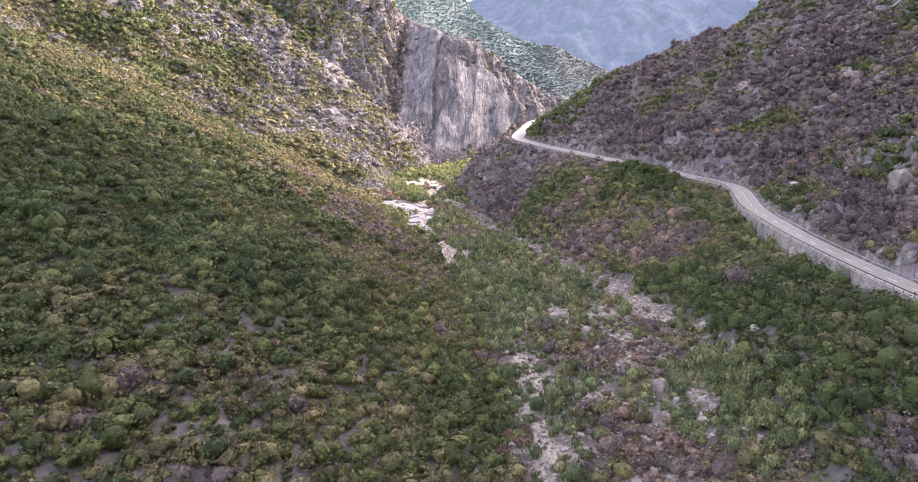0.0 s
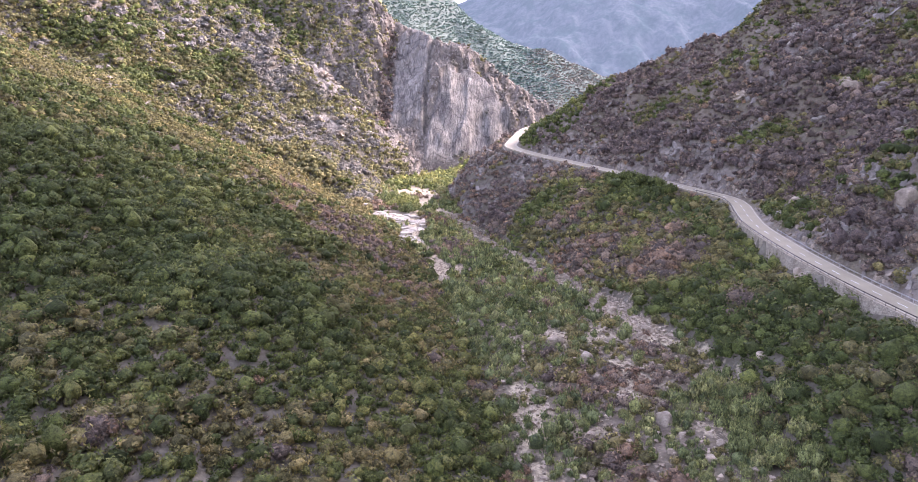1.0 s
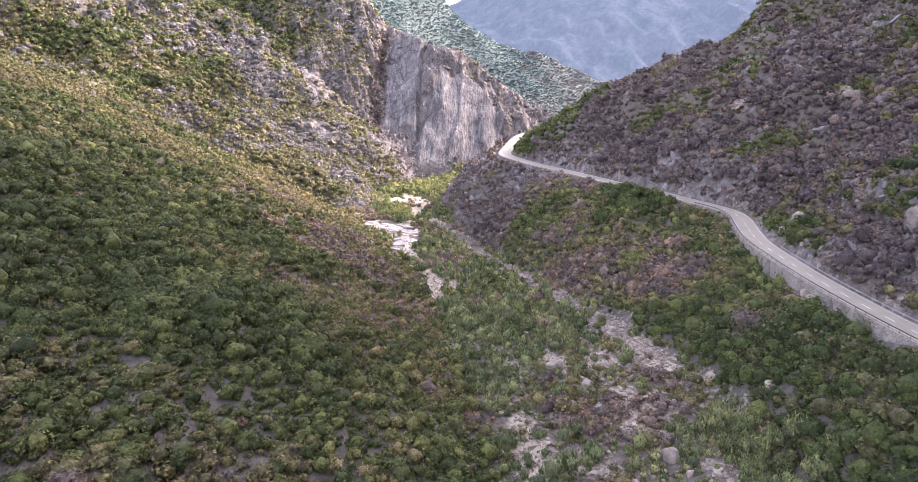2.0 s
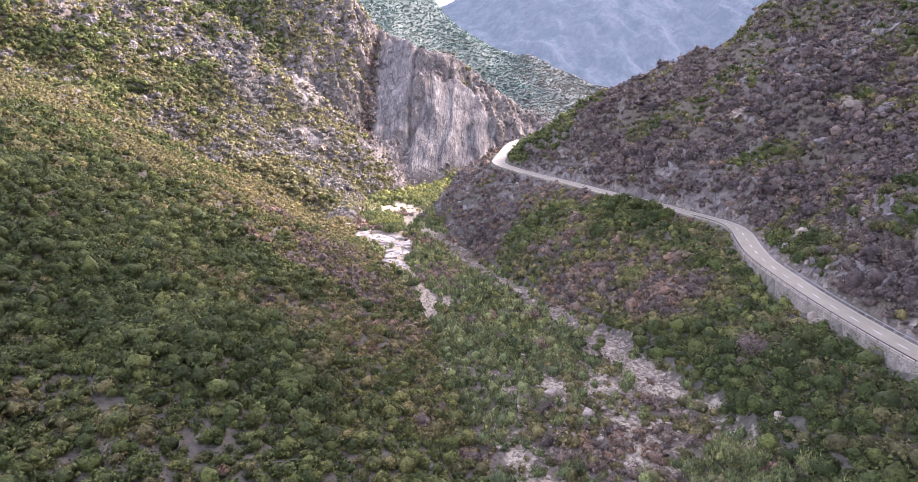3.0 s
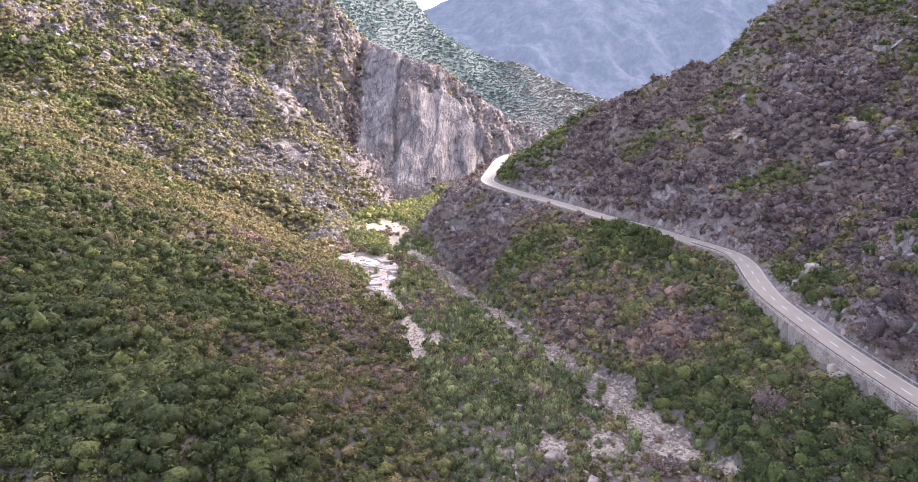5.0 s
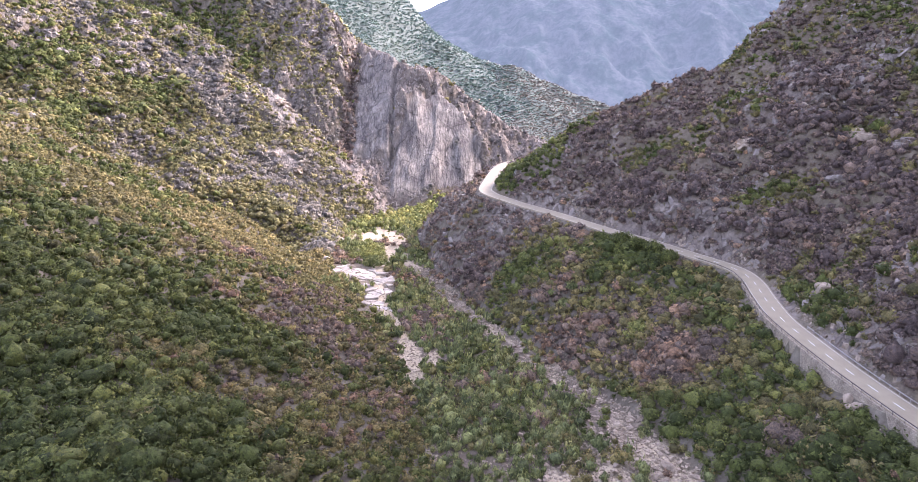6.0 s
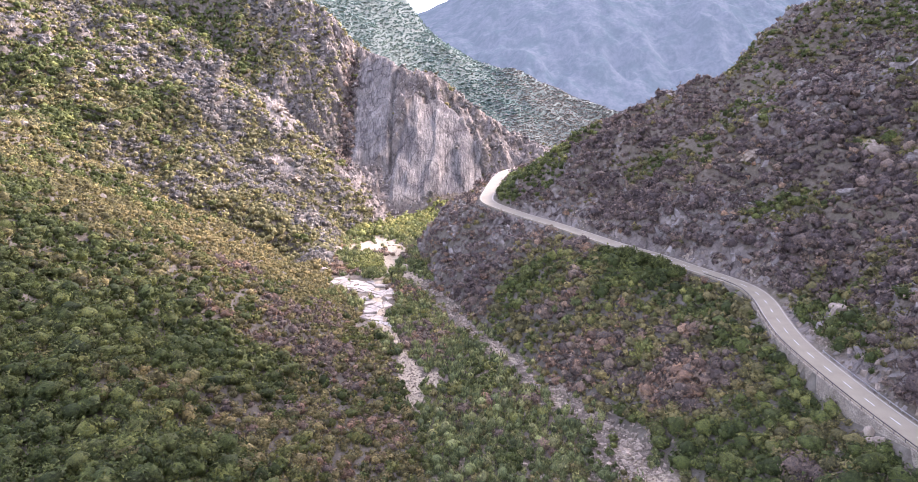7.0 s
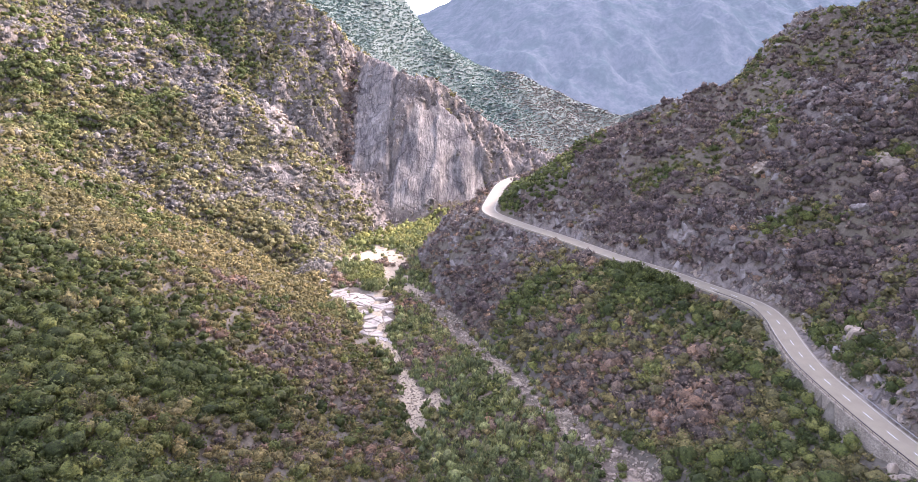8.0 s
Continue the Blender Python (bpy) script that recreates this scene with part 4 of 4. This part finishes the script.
def blocks(c, r, seed, rough=0.35, tall=1.0):
    """Corners and faces of many small angular stones."""
    rng = np.random.default_rng(seed)
    base = np.array([(-1, -1, -1), (1, -1, -1), (1, 1, -1), (-1, 1, -1), (-.7, -.7, 1), (.7, -.7, 1), (.7, .7, 1), (-.7, .7, 1)], float) * 0.75
    face = np.array([(0, 3, 2, 1), (4, 5, 6, 7), (0, 1, 5, 4), (1, 2, 6, 5), (2, 3, 7, 6), (3, 0, 4, 7)])
    n = len(c)
    q = base[None] * (1 + rng.normal(0, rough, (n, 8, 3)))
    q[..., 2] *= tall
    a = rng.uniform(0, 6.28, n)
    ca, sa = np.cos(a)[:, None], np.sin(a)[:, None]
    lean = rng.normal(0, 0.35, (n, 2))
    x, y = q[..., 0] * ca - q[..., 1] * sa, q[..., 0] * sa + q[..., 1] * ca
    q = np.stack([x + lean[:, :1] * q[..., 2], y + lean[:, 1:] * q[..., 2], q[..., 2]], -1)
    co = c[:, None] + q * r[:, None, None]
    return co.reshape(-1, 3), (np.arange(n)[:, None, None] * 8 + face).reshape(-1, 4)


def rubble(name, x0, x1, y0, y1, gap, size, want, material, seed, label, tall=0.8):
    X, Y, rng = scattered(x0, x1, y0, y1, gap, seed)
    _, rock, sand, s, _, _ = land(X, Y)
    m = (rng.random(len(X)) < want(X, Y, rock, sand, s)) & (np.abs(s) > HALF_ROAD + 1.2)
    X, Y = X[m], Y[m]
    r = np.minimum(size * np.exp(rng.normal(0, 0.5, len(X))), 1.9 * size)
    co, f = blocks(np.stack([X, Y, height(X, Y) + r * 0.1], 1), r, seed, 0.3, tall)
    return tagged(mesh_of(name, co, f, material), label, "stones", kind="stuff")


def bed(X, Y, rock, sand, s):
    return np.where((s < 0) & (X > left_bank(Y) - 3) & (X < right_bank(Y) + 3), np.clip(sand * 1.6 - 0.15, 0, 0.95), 0) * (Y < 330)


def outcrop_mesh(seed, material):
    """A blocky mass of jointed granite."""
    bm = bmesh.new()
    bmesh.ops.create_icosphere(bm, subdivisions=3, radius=1.0)
    off = Vector((seed * 3.7, seed * 1.3, 0))
    for v in bm.verts:
        d = v.co.copy()
        block = noise.cell(Vector((d.x * 3.1, d.y * 3.1, d.z * 1.7)) + off)
        crack = noise.cell(Vector((d.x * 7, d.y * 7, d.z * 3.2)) + off * 2)
        v.co = d * (0.86 + 0.26 * block + 0.08 * crack + 0.12 * noise.noise(d * 3 + off))
        v.co.z *= 0.8
    me = bpy.data.meshes.new("rock_outcrop")
    bm.to_mesh(me)
    bm.free()
    me.materials.append(material)
    return me


def outcrops():
    meshes = [outcrop_mesh(k + 1, MAT_ROCK if k < 2 else MAT_CRAG) for k in range(4)]
    rng = np.random.default_rng(645)
    spots = [(112, 301, 5.5, 0), (145, 279, 5.0, 1), (134, 300, 3.6, 0), (118, 310, 3.4, 2), (128, 262, 4, 3), (150, 262, 4.5, 2)]
    # rocky spurs and bare slabs of the mountain
    for x, y, size, n in ((-248, 478, 9, 5), (-272, 520, 10, 4), (-214, 467, 6, 4), (-206, 479, 7, 4), (-194, 478, 6, 4), (-228, 600, 8, 5), (-226, 541, 7, 4), (-138, 465, 5, 4),
                          (-232, 424, 6, 3), (-137, 554, 6, 4), (-176, 560, 6, 4), (-120, 600, 8, 5), (-104, 600, 7, 4), (-160, 640, 8, 4)):
        for k in range(n):
            spots.append((x + rng.normal(0, size * 0.9), y + rng.normal(0, size * 0.9), size * rng.uniform(0.45, 0.8), int(rng.integers(2, 4))))
    for x, y in ((-116, 520), (-112, 512), (-118, 505), (-116, 452), (-108, 449), (-94, 445), (-100, 458), (-122, 530)):
        spots.append((x, y, rng.uniform(3.5, 5), int(rng.integers(0, 2))))
    fixed = len(spots)
    while len(spots) < fixed + 62:
        x, y = rng.uniform(60, 190), rng.uniform(120, 400)
        if land(np.array([x]), np.array([y]))[3][0] > 9:
            spots.append((x, y, rng.uniform(1.2, 2.6), int(rng.integers(1, 4))))
    while len(spots) < fixed + 110:
        x, y = rng.uniform(-240, -60), rng.uniform(385, 600)
        spots.append((x, y, rng.uniform(1.6, 3.2), int(rng.integers(0, 4))))
    for n, (x, y, size, k) in enumerate(spots):
        ob = new("rock_outcrop", meshes[k])
        ob.location = (x, y, float(height(x, y)) - 0.1 * size)
        ob.rotation_euler.z = rng.uniform(0, 6.28)
        ob.scale = (size, size * 0.75, size * 0.8 * rng.uniform(0.8, 1.25))
        tagged(ob, "pale cracked granite outcrop on the hillside" if k < 2 else "dark weathered granite outcrop on the hillside", "rock", "hillside outcrops")


outcrops()
rubble("river_rubble", -30, 62, 88, 330, 0.95, 0.24, bed, MAT_ROCK, 621, "loose grey river rubble and cobbles")
rubble("river_boulders", 4, 60, 90, 190, 1.7, 0.5, lambda X, Y, rock, sand, s: np.where((s < -8) & (X > left_bank(Y)) & (X < right_bank(Y) - 3), 0.30 + bed(X, Y, rock, sand, s) * 0.4, 0), MAT_ROCK, 627, "pale angular boulders in the river bed")
rubble("channel_rock", -34, 50, 150, 345, 0.95, 0.40, lambda X, Y, rock, sand, s: np.where((s < -6) & (Y > 158), np.clip(0.75 + 1.3 * fbm(X / 9, Y / 9, 83, 2), 0, 0.95) * np.exp(-((X - strip_x(Y)) / np.interp(Y, [205, 240], [7, 4.5])) ** 2), 0), MAT_ROCK, 628, "pale broken stones along the dry channel")
rubble("hill_rock", 20, 230, 90, 440, 1.9, 0.62, lambda X, Y, rock, sand, s: np.where(s > 4, np.clip((rock - 0.26) * 2.0 + fbm(X / 14, Y / 14, 77, 2) * 1.3, 0, 0.85), 0), MAT_CRAG, 622, "broken granite ledges on the hillside", 1.5)
rubble("crag_rock", -25, 60, 295, 440, 1.4, 0.7, lambda X, Y, rock, sand, s: np.where((s < -4) & (X > right_bank(Y)), np.clip((rock - 0.25) * 1.6, 0, 0.7), 0), MAT_CRAG, 623, "broken granite crag below the road", 1.2)
rubble("cliff_rock", -165, 110, 455, 645, 1.9, 0.6, lambda X, Y, rock, sand, s: np.where(s < -4, np.clip((rock - 0.36) * 1.7, 0, 0.8), 0) * (land(X, Y)[5] < 0.3), MAT_CRAG, 629, "blocky weathered granite of the cliff", 1.3)
rubble("mountain_rock", -330, -40, 375, 640, 2.4, 0.5, lambda X, Y, rock, sand, s: np.where(X < left_bank(Y), np.clip((rock - 0.3) * 0.6, 0, 0.3), 0), MAT_CRAG, 624, "pale granite blocks on the mountain slope", 0.9)
rubble("roadside_rock", 50, 120, 130, 330, 1.1, 0.42, lambda X, Y, rock, sand, s: np.where((s > 4.2) & (s < 10), np.clip(0.35 + fbm(X / 9, Y / 9, 79, 2), 0, 0.8), 0), MAT_ROCK, 626, "broken rock in the cutting beside the road", 1.0)
rubble("scree", 60, 84, 130, 190, 0.9, 0.3, lambda X, Y, rock, sand, s: np.where((s < -5) & (s > -16), np.clip(0.9 - np.abs(Y - 158) / 14, 0, 0.8), 0), MAT_ROCK, 625, "loose pale scree under the road wall")


def clip_half(poly, n, d):
    """The part of a convex polygon where p . n <= d."""
    out = []
    for a, b in zip(poly, poly[1:] + poly[:1]):
        da, db = a[0] * n[0] + a[1] * n[1] - d, b[0] * n[0] + b[1] * n[1] - d
        if da <= 0:
            out.append(a)
        if da * db < 0:
            t = da / (da - db)
            out.append((a[0] + (b[0] - a[0]) * t, a[1] + (b[1] - a[1]) * t))
    return out


def slab_mesh(poly, centre, thick, rng):
    """A washed granite slab of that outline, with worn edges and a gently domed top."""
    bm = bmesh.new()
    cx, cy = centre
    tip = (rng.uniform(-0.08, 0.08), rng.uniform(-0.08, 0.04))
    rings = []
    for shrink, z in ((1.0, -1.6), (0.98, thick - 0.25), (0.90, thick - 0.05), (0.6, thick + 0.06)):
        rings.append([bm.verts.new(((x - cx) * shrink, (y - cy) * shrink, z + tip[0] * (x - cx) + tip[1] * (y - cy) + rng.uniform(-0.05, 0.05))) for x, y in poly])
    for lo, hi in zip(rings, rings[1:]):
        for k in range(len(poly)):
            bm.faces.new((lo[k], lo[(k + 1) % len(poly)], hi[(k + 1) % len(poly)], hi[k]))
    bm.faces.new(rings[-1])
    me = bpy.data.meshes.new("rock_slab")
    bm.to_mesh(me)
    bm.free()
    me.materials.append(MAT_SLAB)
    return me


def falls():
    """Jointed slabs in close order, stepping down to the pool."""
    rng = np.random.default_rng(631)
    pts = []
    while len(pts) < 190:
        pts.append((rng.uniform(-68, -14), rng.uniform(287, 350)))
    pts = np.array(pts)
    for px, py in pts:
        mid_x = np.interp(py, [286, 296, 312, 326, 335, 348], [-34, -33, -32, -35, -42, -52])
        wide_ = np.interp(py, [288, 296, 312, 326, 335, 348], [4, 4.5, 6, 9, 13, 6])
        if abs(px - mid_x) > wide_ * rng.uniform(0.75, 1.15) or rng.random() < 0.10 or ((px + 28) / 5) ** 2 + ((py - 288) / 7.5) ** 2 < 1:
            continue
        poly = [(px - 8, py - 5), (px + 8, py - 5), (px + 8, py + 5), (px - 8, py + 5)]
        for qx, qy in pts:
            dx, dy = qx - px, qy - py
            far_ = math.hypot(dx, dy)
            if 0 < far_ < 18:
                n = (dx / far_, dy / far_)
                poly = clip_half(poly, n, n[0] * (px + dx / 2) + n[1] * (py + dy / 2) - rng.uniform(-0.04, 0.16))
        if len(poly) < 3:
            continue
        ob = new("rock_slab", slab_mesh(poly, (px, py), rng.uniform(0.1, 0.6), rng))
        ob.location = (px, py, float(height(px, py)))
        tagged(ob, "smooth pale granite slab in the stream bed", "rock slab", "stream slabs")
    for x, y, size in ((-62, 352, 2.4), (-66, 350, 2.2), (-60, 397, 2.4), (-64, 404, 2.8), (-67, 409, 2.4)):
        boulder(x, y, size, 3, MAT_SLAB, "broad bare granite slab on the bank", "bank slabs", 0.35, y, 0.6, "rock_slab")


falls()


def pool():
    m, nt, p = nodes_of("shallow_pool")
    a = noised(nt, 0.5, 4, 0.6)
    nt.links.new(ramp(nt, a, [(0.3, (0.27, 0.24, 0.20)), (0.7, (0.38, 0.34, 0.285))]), p.inputs["Base Color"])
    p.inputs["Roughness"].default_value = 0.5
    rim = []
    for k in range(28):
        t = k / 28 * 2 * math.pi
        r = 1 + 0.22 * math.sin(2 * t + 1) + 0.12 * math.sin(5 * t)
        rim.append((-28.5 + 4.2 * r * math.cos(t) - 0.35 * 6 * math.sin(t), 287 + 7.0 * r * math.sin(t)))
    z = max(float(height(x, y)) for x, y in rim) * 0.35 + min(float(height(x, y)) for x, y in rim) * 0.65
    bm = bmesh.new()
    top = [bm.verts.new((x, y, z + 0.12)) for x, y in rim]
    bm.faces.new(top)
    low = [bm.verts.new((x, y, z - 1.2)) for x, y in rim]
    for k in range(28):
        bm.faces.new((top[k], low[k], low[(k + 1) % 28], top[(k + 1) % 28]))
    part("water", bm, m, None)
    tagged(bpy.data.objects["water"], "shallow milky pool below the slabs", "water", kind="structure")


pool()


# ---- single trees and shrubs ----
def stem_mesh(seed, tall):
    """A tapered, bent trunk that parts into limbs."""
    rng = random.Random(seed)
    bm = bmesh.new()

    def limb(a, b, r0, r1):
        way = (b - a).normalized()
        q = way.to_track_quat("Z", "Y").to_matrix().to_4x4()
        rings = []
        for t, r in ((0, r0), (0.5, (r0 + r1) / 2), (1, r1)):
            mid = a.lerp(b, t) + Vector((rng.uniform(-1, 1), rng.uniform(-1, 1), 0)) * 0.04 * tall * (t == 0.5)
            rings.append([bm.verts.new(mid + q @ Vector((r * math.cos(k * 1.0472), r * math.sin(k * 1.0472), 0))) for k in range(6)])
        for lo, hi in zip(rings, rings[1:]):
            for k in range(6):
                bm.faces.new((lo[k], lo[(k + 1) % 6], hi[(k + 1) % 6], hi[k]))

    fork = Vector((rng.uniform(-.1, .1), rng.uniform(-.1, .1), 0.45)) * tall
    limb(Vector((0, 0, -0.4)), fork, 0.07 * tall, 0.045 * tall)
    for k in range(4):
        t = k * 1.57 + rng.uniform(-.4, .4)
        limb(fork, fork + Vector((math.cos(t) * 0.4, math.sin(t) * 0.4, 0.45)) * tall, 0.035 * tall, 0.012 * tall)
    me = bpy.data.meshes.new("trunk")
    bm.to_mesh(me)
    bm.free()
    me.materials.append(MAT_BARK)
    return me


def tree_kind(name, material, seed, count, hf, upright, tint, leaf=0.12):
    """One tree with radius 1 at the origin: trunk and crown under an empty."""
    root = new(name, None)
    trunk = new("trunk", stem_mesh(seed, 0.8 * hf))
    trunk.parent = root
    rng = np.random.default_rng(seed)
    lumps = np.r_[[[0, 0, 0.25]], np.stack([np.cos(np.arange(5) * 1.26) * 0.5, np.sin(np.arange(5) * 1.26) * 0.5, rng.uniform(0.05, 0.5, 5)], 1)]
    crown = crown_mesh("crown", lumps, np.r_[0.72, rng.uniform(0.42, 0.62, 5)], np.full(6, hf), count // 6, leaf, material, seed, np.clip(tint + rng.normal(0, 0.12, 6), 0, 1), upright, 1)
    crown.parent = root
    return root


KINDS = {
    "oak": [tree_kind("evergreen_shrub", MAT_OAK, 701 + k, 900, 0.95, 0, 0.25 + 0.2 * k) for k in range(3)],
    "olive": [tree_kind("maquis_shrub", MAT_OLIVE, 711 + k, 900, 0.85, 0, 0.3 + 0.25 * k) for k in range(3)],
    "dry": [tree_kind("dry_shrub", MAT_DRY, 721 + k, 840, 0.8, 0, 0.4 + 0.25 * k) for k in range(3)],
    "willow": [tree_kind("willow_bush", MAT_WILLOW, 731 + k, 600, 1.15, 0.55, 0.3 + 0.2 * k) for k in range(3)],
    "bright": [tree_kind("bright_bush", MAT_BRIGHT, 741 + k, 600, 1.1, 0.1, 0.3 + 0.25 * k) for k in range(2)],
}
USED = set()


def grow(kind, n, x, y, size, turn, label, category="shrub", group="", tall=1.0):
    src = KINDS[kind][n % len(KINDS[kind])]
    m = Matrix.LocRotScale((x, y, float(height(x, y)) - 0.1), Euler((0, 0, turn)), (size, size, size * tall))
    if src in USED:
        ob = copy_thing(src, m)
        ob.scale = (size, size, size * tall)
    else:
        USED.add(src)
        ob = src
        ob.matrix_basis = m
    for key in ("label", "category", "group"):
        if key in ob:
            del ob[key]
    return tagged(ob, label, category, group)


for n, (x, y, size) in enumerate(((69, 268, 4.4), (64.5, 273.5, 4.0), (60, 279, 4.6), (73.5, 262, 3.4), (56, 285, 3.4))):
    grow("oak", 0, x, y, size, n * 1.3, "dark evergreen oak below the road edge", "tree", "roadside oaks", 1.25)
grow("bright", 0, 54, 231, 3.6, 0.4, "bright yellow-green tree on the slope", "tree")
grow("bright", 1, 51, 228, 2.6, 1.4, "bright yellow-green tree on the slope", "tree")
for n, (x, y, size) in enumerate(((40, 262, 3.0), (36.5, 257, 2.6), (44, 259, 2.4), (33, 263, 2.2))):
    grow("willow", n, x, y, size, n, "fresh green bush on the shaded slope", "shrub", "slope bushes")
grow("oak", 1, -31.6, 165, 2.4, 0.7, "dark round bush beside a bare clearing", "shrub")
grow("oak", 2, -6, 121.5, 2.5, 1.9, "round light-topped evergreen tree", "tree")
for n, (x, y, size) in enumerate(((4, 104, 1.7), (6.5, 101, 1.8), (3, 98.5, 1.6), (7, 106.5, 1.4))):
    grow("dry", 2, x, y, size, n * 2.0, "rust-brown dry bush on the slope", "shrub", "rust-brown bushes")
for n, (x, y, size) in enumerate(((-38, 348, 4.0), (-41, 356, 4.4), (-37, 364, 4.0), (-35, 343, 3.0), (-43, 366, 3.6), (-34, 353, 3.0), (-47, 373, 4.0), (-51, 381, 3.6), (-45, 386, 3.2), (-53, 368, 3.4), (-48, 359, 3.6), (-42, 377, 3.4))):
    grow("bright" if n in (1, 2, 4, 6, 8, 10, 11) else "willow", n, x, y, size, n * 1.1, "leafy willow on the gravel island", "tree", "island willows")
for n, (x, y, size) in enumerate(((-52, 318, 3.2), (-55, 312, 2.6), (-49, 310, 2.4), (-22, 300, 2.6), (-18, 306, 2.8), (-20, 262, 2.0))):
    grow("willow", n, x, y, size, n * 0.9, "grey-green bush beside the stream slabs", "shrub", "streamside bushes")


for n in range(16):
    a = n * 2.399
    x, y = 53 + 2.3 * math.sqrt(n + 0.5) * math.cos(a), 121 + 4.6 * math.sqrt(n + 0.5) * math.sin(a)
    grow("willow", n, x, y, 2.4 + 0.9 * math.sin(n * 1.7) ** 2, n * 0.8, "tall grey-green willow clump in the river bed", "shrub", "willow clump", 1.15)


def near_shrubs():
    rng = np.random.default_rng(751)
    made = 0
    while made < 230:
        x, y = rng.uniform(-110, 78), rng.uniform(88, 200)
        _, rock, sand, s, _, _ = [float(a[0]) for a in land(np.array([x]), np.array([y]))]
        if sand > 0.45 or s > -7:
            continue
        if left_bank(y) < x < right_bank(y):
            kind, label = ("willow", "grey-green willow bush in the river bed") if rng.random() < 0.75 else ("olive", "olive green shrub on stony ground")
        elif x < left_bank(y):
            kind, label = [("oak", "dense dark green shrub on the slope"), ("olive", "olive green shrub on the slope"), ("dry", "greyish brown dry shrub on the slope")][int(rng.choice(3, p=(0.55, 0.28, 0.17)))]
        else:
            kind, label = [("oak", "dense dark green shrub on the slope"), ("olive", "olive green shrub on the slope"), ("dry", "greyish brown dry shrub on the slope")][int(rng.choice(3, p=(0.4, 0.35, 0.25)))]
        grow(kind, int(rng.integers(3)), x, y, rng.uniform(1.1, 1.9), rng.uniform(0, 6.28), label, "shrub", "shrubs of the lower valley", rng.uniform(0.85, 1.15))
        made += 1


near_shrubs()
